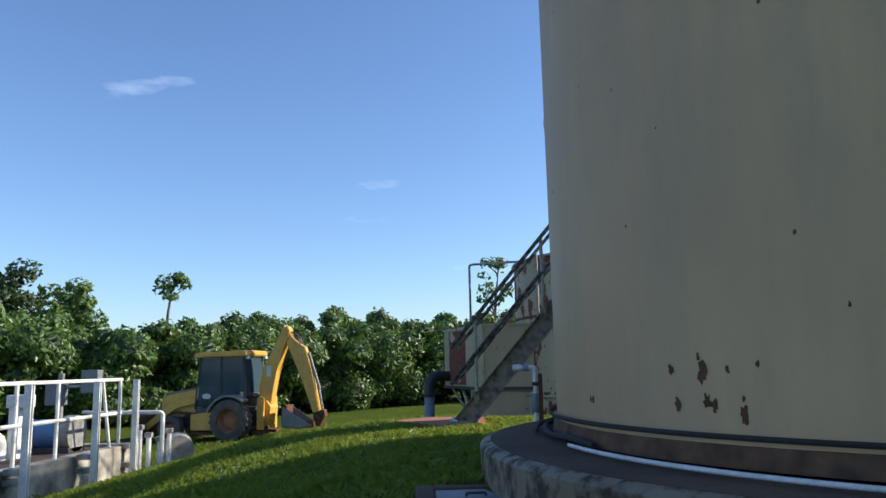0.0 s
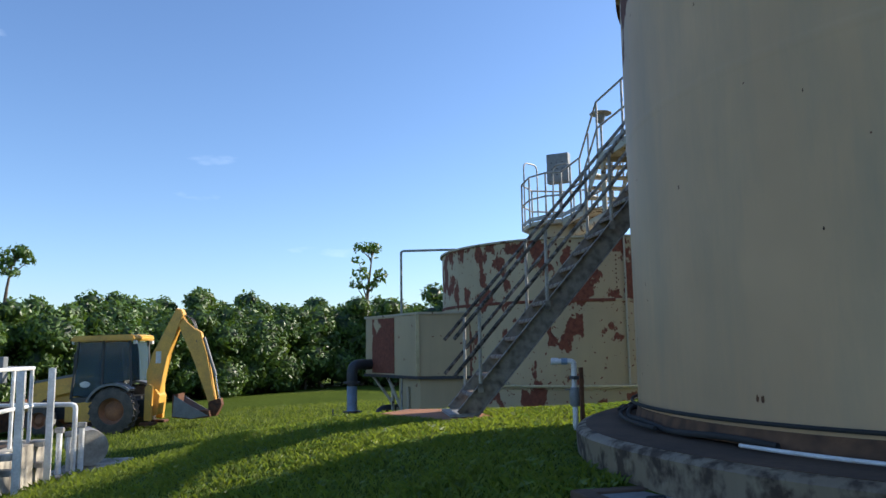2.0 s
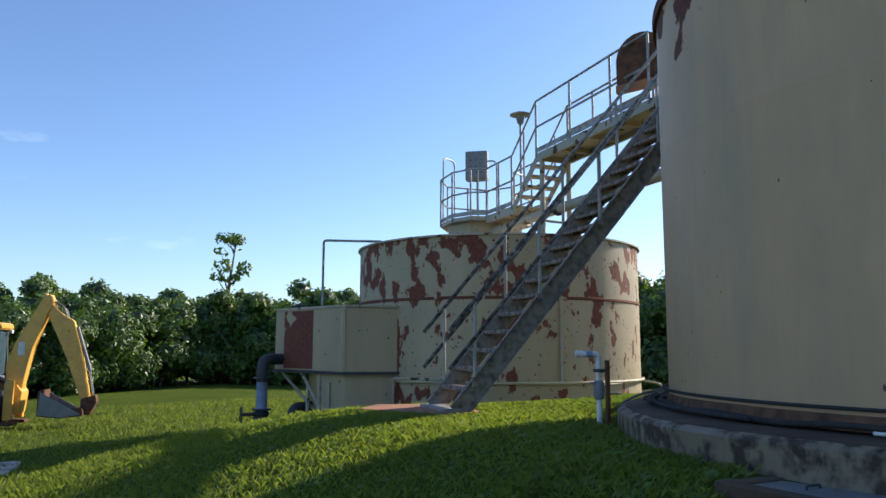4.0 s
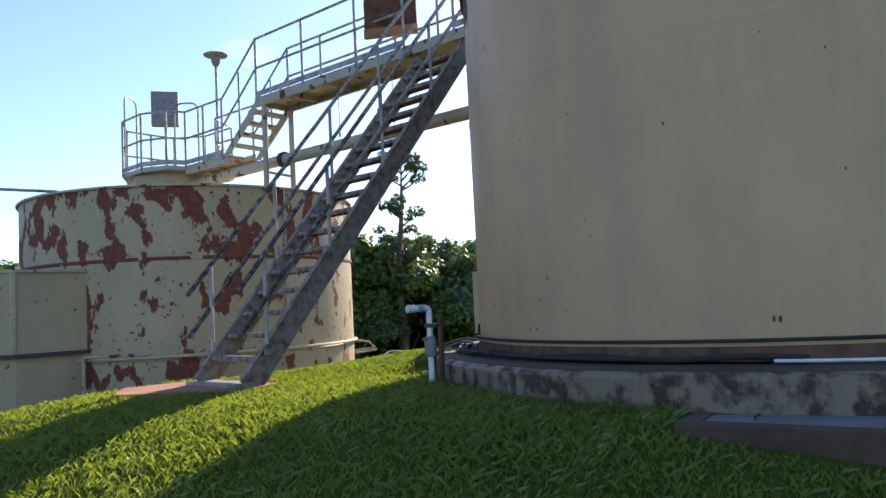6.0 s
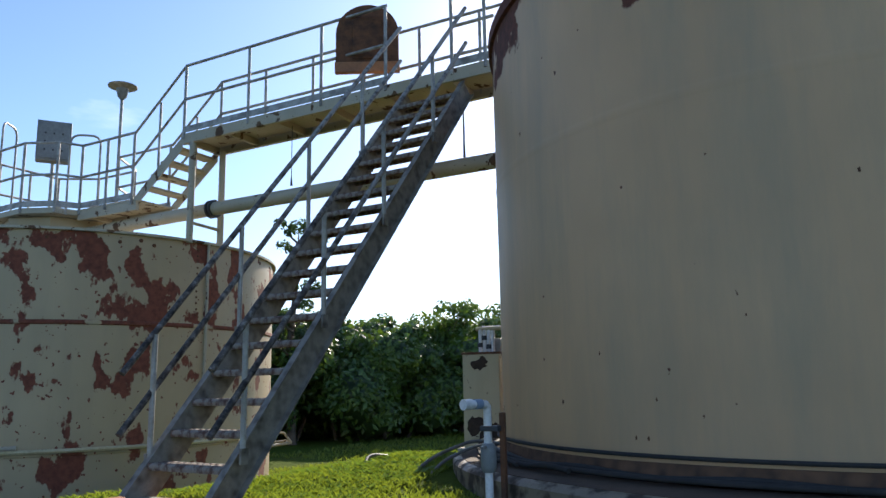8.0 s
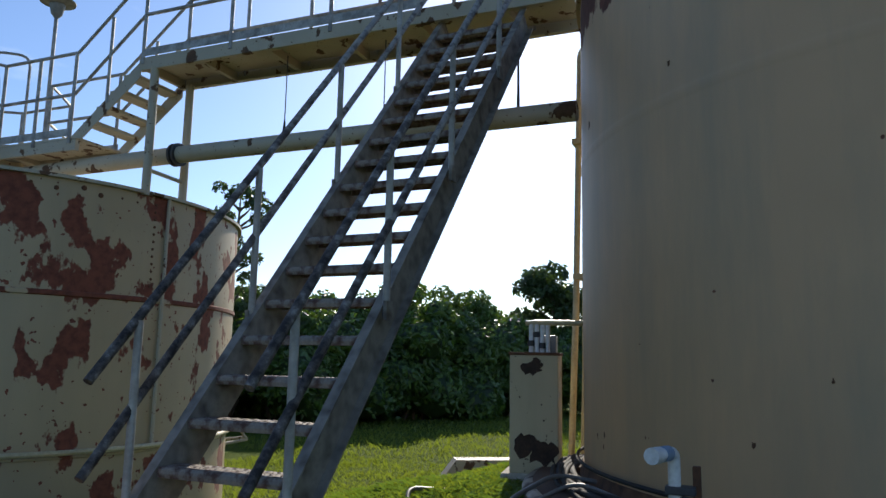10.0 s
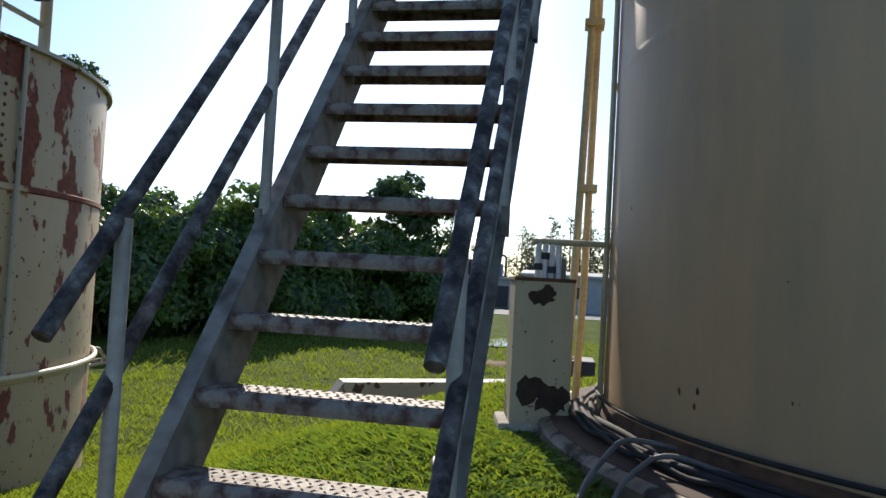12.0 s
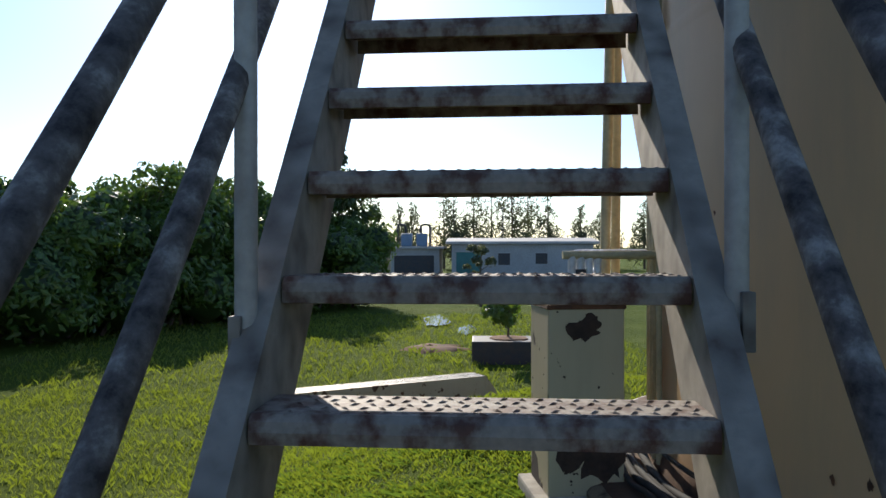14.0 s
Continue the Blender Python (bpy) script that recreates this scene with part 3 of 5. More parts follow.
def tank_platform():
    z = 3.62
    b = thing("landing", "steel landing at the foot of the short flight", "landing")
    part("deck", box((3.69, 5.38, z - 0.03), (4.39, 6.74, z), 0.004), "steelp", b)
    for x in (3.69, 4.33):
        part("edge_beam", box((x, 5.38, z - 0.17), (x + 0.06, 6.74, z - 0.032), 0.004), "steelp", b)
    t = thing("tank_platform", "railed steel platform on the rusty tank with a cream drum base", "platform")
    part("deck", prism([(3.69, 6.745), (3.36, 6.85), (3.12, 7.35), (3.16, 8.15), (3.6, 8.8), (4.7, 8.8), (5.1, 8.2), (5.1, 7.2), (4.39, 6.745)], z - 0.09, z - 0.004, "z"), "steelp", t)
    part("drum", lathe([(0.92, RIM_B - 0.1), (0.92, z - 0.10)], (4.12, 7.75, 0), 8), "box", t)
    front = [(3.68, 5.45, z), (3.68, 6.70, z), (3.36, 6.85, z), (3.12, 7.35, z), (3.16, 8.15, z)]
    railing(t, front, [(3.68, 5.47, z), (3.68, 6.08, z), (3.68, 6.70, z), (3.36, 6.85, z), (3.12, 7.35, z), (3.16, 8.15, z)])
    back = [(3.16, 8.15, z), (3.6, 8.8, z), (4.7, 8.8, z), (5.1, 8.2, z), (5.1, 7.2, z), (4.40, 6.75, z), (4.40, 5.45, z)]
    railing(t, back, [(3.6, 8.8, z), (4.15, 8.8, z), (4.7, 8.8, z), (5.1, 8.2, z), (5.1, 7.2, z), (4.40, 6.75, z), (4.40, 5.5, z)])
    for x, y, dx, dy, h in ((3.24, 8.20, 0.42, 0.30, 1.64), (3.52, 6.80, 0.30, -0.34, 1.22)):
        part("hoop", tube(bend([(x, y, z - 0.1), (x, y, z + h), (x + dx, y + dy, z + h), (x + dx, y + dy, z)], 0.16), 0.018, 8), "galv", t, smooth=40)


tank_platform()


def control_panel():
    t = thing("control_panel", "weathered grey control cabinet on the platform railing", "control box", at=(4.10, 8.12, -0.06), turn=-35)
    t.scale = (1.13, 1.13, 1.165)
    part("case", box((-0.24, -0.10, 4.12), (0.24, 0.10, 4.74), 0.012), "machine_grey", t)
    part("door", box((-0.215, -0.118, 4.15), (0.215, -0.102, 4.71), 0.006), "machine_grey", t)
    random.seed(3)
    for i in range(3):
        for j in range(3):
            part("button", lathe([(0.014, -0.008), (0.014, 0.010), (0.008, 0.014)], (0, 0, 0), 10), "dark", t).matrix_local = Matrix.Translation((-0.12 + i * 0.12, -0.122, 4.28 + j * 0.13)) @ Matrix.Rotation(radians(90), 4, 'X')
    part("stand", tube([(0, 0.05, 3.43), (0, 0.05, 4.12)], 0.025, 8), "galv", t)


control_panel()


def yard_lamp():
    t = thing("lamp_post", "slender lamp post with wide metal shade on the platform", "lamp", at=(5.03, 7.60, 0.0))
    t.scale = (1.17, 1.17, 1.17)
    part("pole", tube([(0, 0, 3.05), (0, 0, 5.25)], 0.024, 10), "galv", t, smooth=40)
    part("socket", lathe([(0.03, 5.22), (0.07, 5.27), (0.09, 5.36), (0.10, 5.40)], (0, 0, 0), 16), "machine_grey", t, smooth=40)
    part("shade", lathe([(0.10, 5.40), (0.22, 5.43), (0.225, 5.445), (0.10, 5.49), (0.03, 5.51)], (0, 0, 0), 24), "galv", t, "pale wide conical shade", smooth=40)


yard_lamp()


def rusty_plate():
    t = thing("rusted_panel", "round-topped rusted steel panel hung on the walkway railing", "panel", at=(3.82, 1.25, 0.16), turn=118)
    o = [(-0.41, 4.62), (0.41, 4.62)] + [(0.41 * math.cos(radians(a)), 5.14 + 0.40 * math.sin(radians(a))) for a in range(0, 181, 12)]
    part("plate", prism(o, -0.03, 0.03, "y", bevel=0.008), "rusty", t)
    part("band", box((-0.42, -0.045, 4.60), (0.42, 0.045, 4.74), 0.01), "pad", t, "bright orange rust band")
    part("inner_plate", box((-0.19, -0.05, 4.78), (0.19, 0.05, 5.34), 0.01), "rusty", t)


rusty_plate()


def cross_pipe():
    t = thing("transfer_pipe", "thick cream painted pipe joining the two tanks", "pipe")
    part("pipe", tube([(3.95, -0.62, 3.335), (3.95, 4.02, 3.335), (3.95, 5.6, 3.32), (3.98, 6.9, 3.30)], 0.098, 20), "steelp", t, smooth=40)
    for y, z in ((4.0, 3.335), (4.06, 3.335)):
        part("flange", tube([(3.95, y, z), (3.95, y + 0.03, z)], 0.135, 20), "dark", t, smooth=40)


cross_pipe()


# ---- rusty tank ----
def rusty_tank():
    t = thing("rusty_tank", "open cream steel tank with large peeling rust patches", "tank", at=(*TANK_B, 0))
    R = RAD_B
    part("wall", lathe([(R, BASE_B - 0.2), (R, -0.02), (R + 0.012, -0.01), (R + 0.012, 0.01), (R, 0.02), (R, 1.62), (R + 0.012, 1.63), (R + 0.012, 1.66), (R, 1.67), (R, RIM_B - 0.03)], (0, 0, 0), 128), "tank_b", t, smooth=30)
    part("rim", lathe([(R - 0.03, RIM_B - 0.04), (R + 0.05, RIM_B - 0.035), (R + 0.05, RIM_B), (R - 0.03, RIM_B + 0.002)], (0, 0, 0), 128), "steelp", t, smooth=30)
    part("seam", lathe([(R + 0.006, 1.615), (R + 0.020, 1.625), (R + 0.020, 1.665), (R + 0.006, 1.675)], (0, 0, 0), 128), "box_rust", t, "rusted weld seam", smooth=30)
    part("cover", lathe([(R - 0.05, RIM_B - 0.06), (1.0, RIM_B + 0.05), (0.1, RIM_B + 0.05)], (0, 0, 0), 64), "steelp", t, smooth=30)
    random.seed(11)
    for a in range(190, 302, 4):
        if random.random() < 0.75:
            s = 0.012 + random.random() * 0.02
            p = Matrix.Rotation(radians(a + random.random() * 2), 4, 'Z') @ Matrix.Translation((R + 0.002, 0, RIM_B - 0.10 - random.random() * 0.05)) @ Matrix.Rotation(radians(90), 4, 'Y')
            part("rust_spot", lathe([(s, -0.004), (s * 0.9, 0.003), (s * 0.4, 0.005)], (0, 0, 0), 8), "rusty", t).matrix_local = p
    for z in [1.8 + 0.085 * i for i in range(13)]:
        p = Matrix.Rotation(radians(263), 4, 'Z') @ Matrix.Translation((R + 0.002, 0.01 * random.random(), z)) @ Matrix.Rotation(radians(90), 4, 'Y')
        part("rust_spot", lathe([(0.018, -0.004), (0.015, 0.003), (0.006, 0.005)], (0, 0, 0), 8), "rusty", t).matrix_local = p


rusty_tank()
tagged(part("conduit", tube(arc(TANK_B, RAD_B + 0.05, 0.05, 196, 330, 50), 0.028, 8), "yellow_pipe", smooth=40), "cream painted pipe running round the rusty tank", "conduit")
tagged(part("conduit", tube([(*[TANK_B[i] + (RAD_B + 0.03) * f(radians(266)) for i, f in enumerate((math.cos, math.sin))], z) for z in (2.84, 1.0, 0.05)], 0.02, 8), "steelp", smooth=40), "thin upright conduit on the rusty tank wall", "conduit")


def drain_arm():
    t = thing("drain_bracket", "cream steel drain spout bracket low on the rusty tank", "bracket")
    c = Vector((*TANK_B, 0))
    a = radians(-36)
    p = c + Vector((math.cos(a), math.sin(a), 0)) * (RAD_B - 0.02)
    q = p + Vector((0.62, -0.1, 0))
    part("arm", tube([(p.x, p.y, -0.28), (q.x, q.y, -0.24)], 0.025, 8), "steelp", t, smooth=40)
    part("arm", tube([(p.x, p.y + 0.3, 0.05), (q.x - 0.2, q.y, -0.06), (q.x, q.y, -0.24)], 0.025, 8), "steelp", t, smooth=40)
    part("brace", tube([(p.x, p.y + 0.25, -0.24), (q.x - 0.1, q.y, -0.2)], 0.02, 8), "steelp", t, smooth=40)


drain_arm()


def outlet_box():
    t = thing("outlet_box", "cream steel overflow box with peeled red panel on the rusty tank", "steel box")
    top, mid, low = 1.52, 0.20, -0.80
    up = [(1.55, 6.0), (0.34, 6.20), (-0.02, 7.15), (-0.58, 8.5), (0.3, 9.8), (2.2, 9.5), (2.0, 7.0)]
    part("body", prism(up, mid, top - 0.03, "z"), "box", t)
    dn = [(1.58, 6.06), (0.40, 6.25), (0.06, 7.15), (0.2, 8.6), (2.2, 8.8), (2.0, 7.0)]
    part("lower_body", prism(dn, low, mid - 0.004, "z"), "box", t)
    c = Vector((0.9, 7.9))
    part("lid", prism([tuple(c + (Vector(p) - c) * 1.025) for p in up], top - 0.03, top + 0.012, "z"), "steelp", t)
    part("ledge", prism([tuple(c + (Vector(p) - c) * 1.03) for p in up], mid - 0.03, mid + 0.03, "z"), "dark", t, "dark rusted ledge")
    a, b = Vector((-0.02, 7.15)), Vector((-0.58, 8.5))
    d = (b - a).normalized()
    o = Vector((-d.y, d.x)) * 0.01
    q = [a + d * 0.05 + o, b - d * 0.35 + o, b - d * 0.35 + o * 0.2, a + d * 0.05 + o * 0.2]
    part("peeled_panel", prism([tuple(p) for p in q], mid + 0.06, top - 0.06, "z"), "box_rust", t, "panel peeled to red primer")
    part("corner_strip", box((0.30, 6.16, mid + 0.03), (0.37, 6.21, top - 0.03), 0.01), "yellow_pipe", t)
    for p0, p1 in (((-0.42, 8.5, 0.18), (0.15, 7.6, -0.65)), ((-0.15, 7.7, 0.18), (0.2, 6.9, -0.75))):
        part("strut", tube([p0, p1], 0.035, 8), "steelp", t, smooth=40)
    for x, y in ((-0.05, 7.5), (0.2, 6.7), (0.4, 8.2)):
        part("leg", tube([(x, y, land(x, y) - 0.1), (x, y, 0.0)], 0.04, 10), "steelp", t, smooth=40)
    part("vent_pipe", tube(bend([(0.10, 7.02, land(0.1, 7.0) - 0.1), (0.10, 7.02, 2.90), (1.25, 6.72, 2.90)], 0.07), 0.026, 10), "galv", t, "bent grey vent pipe", smooth=40)
    part("side_pipe", tube(bend([(1.3, 5.96, land(1.3, 5.96) - 0.1), (1.3, 5.96, 0.10), (1.95, 5.1, 0.10)], 0.05), 0.03, 8), "steelp", t, smooth=40)


outlet_box()


def gate_valve(x, y, h, label):
    g = land(x, y)
    t = thing("gate_valve", label, "valve", at=(x, y, g))
    part("pipe", tube([(0, 0, -0.1), (0, 0, h)], 0.115, 18), "bluepipe", t, "faded blue pipe", smooth=40)
    for z in (h * 0.28, h * 0.42, h * 0.95):
        part("flange", lathe([(0.19, z), (0.19, z + 0.035)], (0, 0, 0), 20), "dark", t, smooth=40)
    part("body", lathe([(0.13, h * 0.30), (0.17, h * 0.36), (0.13, h * 0.42)], (0, 0, 0), 18), "dark", t, smooth=40)
    part("stem", tube([(-0.1, -0.05, h * 0.36), (-0.42, -0.1, h * 0.36)], 0.035, 8), "dark", t)
    part("wheel", tube([(-0.42, -0.1 + 0.16 * math.cos(a / 12 * 2 * math.pi), h * 0.36 + 0.16 * math.sin(a / 12 * 2 * math.pi)) for a in range(13)], 0.014, 6), "dark", t, "iron hand wheel")
    part("elbow", tube(bend([(0, 0, h * 0.9), (0, 0, h + 0.35), (0.5, 0.35, h + 0.35)], 0.22), 0.12, 16), "dark", t, smooth=40)


gate_valve(-0.92, 7.95, 1.2, "blue upright pipe with black gate valve in the lawn")


def low_valve():
    x, y = -0.30, 7.75
    g = land(x, y)
    t = thing("bent_pipe", "black bent pipe with valve beside the outlet box", "pipe", at=(x, y, g))
    part("pipe", tube(bend([(-0.05, -0.2, -0.1), (-0.05, -0.2, 0.55), (0.5, 0.2, 0.55)], 0.2), 0.11, 14), "dark", t, smooth=40)
    part("flange", lathe([(0.17, 0.2), (0.17, 0.25)], (-0.05, -0.2, 0), 16), "dark", t, smooth=40)
    part("stub", tube([(-0.5, -0.3, 0.2), (0, -0.2, 0.2)], 0.07, 10), "bluepipe", t, smooth=40)


low_valve()


# ---- things round the plinth ----
def standpipe():
    t = thing("standpipe", "white plastic standpipe with grey valve beside the plinth", "standpipe", at=(0.95, -1.69, 0.02))
    part("pipe", tube(bend([(0, 0, -0.15), (0, 0, 0.62), (-0.16, 0.05, 0.62)], 0.04), 0.028, 12), "pvc", t, smooth=40)
    part("outlet", tube([(-0.15, 0.047, 0.62), (-0.22, 0.07, 0.62)], 0.036, 14), "pvc", t, smooth=40)
    part("sleeve", tube([(-0.06, 0.019, 0.62), (-0.12, 0.038, 0.62)], 0.034, 14), "bluepipe", t, smooth=40)
    part("valve", lathe([(0.04, 0.17), (0.055, 0.20), (0.055, 0.33), (0.04, 0.36)], (0, 0, 0), 14), "machine_grey", t, smooth=40)
    part("lever", box((-0.10, -0.015, 0.33), (0.0, 0.015, 0.345), 0.004), "machine_grey", t)
    part("clamp", box((-0.04, -0.09, 0.44), (0.05, 0.04, 0.475), 0.006), "dark", t)
    part("stake", box((0.02, -0.11, -0.15), (0.06, -0.075, 0.56), 0.004), "rusty", t, "old timber stake")


standpipe()


def chip(t, y, z, w, h, seed):
    """An irregular dark patch where the paint has fallen off the box's front."""
    rng = random.Random(seed)
    b = bmesh.new()
    c = b.verts.new((-0.004, y, z))
    ring = [b.verts.new((-0.002, y + w * math.cos(6.283 * i / 18) * (0.6 + 0.6 * rng.random()), z + h * math.sin(6.283 * i / 18) * (0.6 + 0.7 * rng.random()))) for i in range(18)]
    for i in range(18):
        b.faces.new((c, ring[i], ring[(i + 1) % 18]))
    part("bare_patch", b, "scab", t, "dark patch of bare rusted steel")


def pump_box():
    t = thing("pump_box", "tall chipped cream steel box with pipe fittings on top", "pump box", at=(3.875, -0.215, 0.02), turn=9)
    part("body", box((0.0, -0.235, 0.05), (0.42, 0.195, 1.09), 0.012), "pier", t)
    part("foot", box((-0.03, -0.27, -0.15), (0.46, 0.27, 0.055), 0.02), "conc", t)
    part("rim", box((-0.008, -0.243, 1.075), (0.428, 0.203, 1.102), 0.004), "rusty", t)
    for y in (0.02, -0.03, -0.08, -0.13):
        part("fitting", tube(bend([(0.15, y, 1.08), (0.15, y, 1.38), (0.35, y - 0.36, 1.38)], 0.05), 0.022, 10), "pvc", t, smooth=40)
    for y, z in ((0.02, 1.16), (-0.03, 1.24), (-0.08, 1.14)):
        part("collar", lathe([(0.034, z), (0.034, z + 0.05)], (0.15, y, 0), 12), "dark", t)
    chip(t, 0.05, 0.30, 0.13, 0.10, 3)
    chip(t, -0.10, 0.24, 0.13, 0.12, 4)
    chip(t, 0.0, 0.96, 0.10, 0.055, 5)
    chip(t, -0.04, 1.0, 0.06, 0.05, 6)
    part("float_case", box((0.2, -0.2, 1.09), (0.38, -0.02, 1.26), 0.01), "machine_grey", t)


pump_box()


def yellow_pipes():
    t = thing("riser_pipes", "pair of cream riser pipes up the large tank", "pipes")
    part("pipe", tube(bend([(4.52, -0.42, 0.1), (4.60, -0.46, 1.6), (4.60, -0.52, 4.2), (4.5, -0.75, 4.3)], 0.1), 0.032, 10), "yellow_pipe", t, smooth=40)
    part("pipe", tube(bend([(4.68, -0.50, 0.1), (4.67, -0.53, 1.0), (4.64, -0.56, 4.2)], 0.1), 0.030, 10), "yellow_pipe", t, smooth=40)
    part("branch", tube([(4.02, -0.12, 1.39), (4.05, -0.45, 1.39), (4.09, -0.70, 1.39)], 0.024, 10), "yellow_pipe", t, smooth=40)
    for z in (1.84, 3.2):
        part("clamp", box((4.54, -0.60, z), (4.70, -0.44, z + 0.06), 0.008), "yellow_pipe", t)
    for k, a in enumerate((85.5, 87.0, 88.5, 90.5)):
        p = [TANK_A[0] + (RAD_A + 0.03) * math.cos(radians(a)), TANK_A[1] + (RAD_A + 0.03) * math.sin(radians(a))]
        part("conduit", tube([(*p, 0.2), (p[0], p[1], 3.9)], 0.018, 8), "yellow_pipe", t, smooth=40)


yellow_pipes()


def hose(points, r, material, label):
    pts = bend(points, 0.25, 6)
    tagged(part("hose", tube(pts, r, 8), material, smooth=60), label, "hose")


hose([(2.45, -0.02, -0.03), (2.25, 0.22, 0.03), (2.45, 0.30, 0.12), (2.9, 0.1, 0.05), (3.2, 0.15, -0.03)], 0.016, "cable", "grey hose looped in the weeds")
hose([(1.95, -0.42, -0.03), (2.25, -0.52, 0.14), (2.7, -0.72, 0.26), (2.75, -1.0, 0.22), (2.35, -1.35, 0.2)], 0.016, "cable", "thick grey hose over the plinth edge")
hose([(1.98, -0.6, -0.03), (2.2, -0.66, 0.12), (2.5, -0.9, 0.25), (2.3, -1.2, 0.2), (1.9, -1.5, 0.19)], 0.014, "cable", "grey hose lying on the plinth")
hose([(4.5, -0.4, 0.17), (4.2, -0.55, 0.18), (3.7, -0.58, 0.18), (3.1, -0.68, 0.18), (2.45, -1.0, 0.18)], 0.018, "blackcable", "black hose on the plinth")


# ---- backhoe loader ----
def wheel(t, x, y, r, w, name="wheel"):
    """A tyre with lugs round a dished rim."""
    s = 1 if y > 0 else -1
    tyre_b = bmesh.new()
    lathe([(r * 0.56, -w / 2), (r * 0.80, -w / 2), (r * 0.95, -w * 0.40), (r * 0.985, 0), (r * 0.95, w * 0.40), (r * 0.80, w / 2), (r * 0.56, w / 2), (r * 0.54, 0), (r * 0.56, -w / 2)], (0, 0, 0), 40, tyre_b, caps=False)
    for k in range(22):
        for side in (-1, 1):
            a = 2 * math.pi * (k + (0.5 if side > 0 else 0)) / 22
            m4 = Matrix.Rotation(a, 4, 'Z') @ Matrix.Translation((r * 0.955, 0, side * w * 0.22)) @ Matrix.Rotation(radians(35 * side), 4, 'X')
            box((-0.03, -0.022, -w * 0.25), (r * 0.05, 0.022, w * 0.25), 0, tyre_b, m4)
    turn = Matrix.Translation((x, y, r)) @ Matrix.Rotation(radians(90), 4, 'X')
    ty = part("tyre", tyre_b, "tyre", t, "dusty worn black tyre", smooth=35)
    ty.matrix_local = turn
    rm = lathe([(r * 0.20, -0.10 * s * -1), (r * 0.42, 0.02), (r * 0.50, w * 0.3 * 1), (r * 0.57, w * 0.42), (r * 0.57, -w * 0.42), (r * 0.2, -w * 0.3)], (0, 0, 0), 32)
    ri = part("rim", rm, "pad", t, "rust-brown wheel rim", smooth=35)
    ri.matrix_local = turn @ (Matrix.Rotation(radians(180), 4, 'X') if y > 0 else Matrix.Identity(4))
    part("hub", lathe([(0.11, -0.06), (0.11, 0.07), (0.05, 0.09)], (0, 0, 0), 16), "rusty", t).matrix_local = turn


def plate(t, name, outline, y0, y1, material, label="", bevel=0.012):
    return part(name, prism(outline, y0, y1, "y", bevel=bevel), material, t, label)


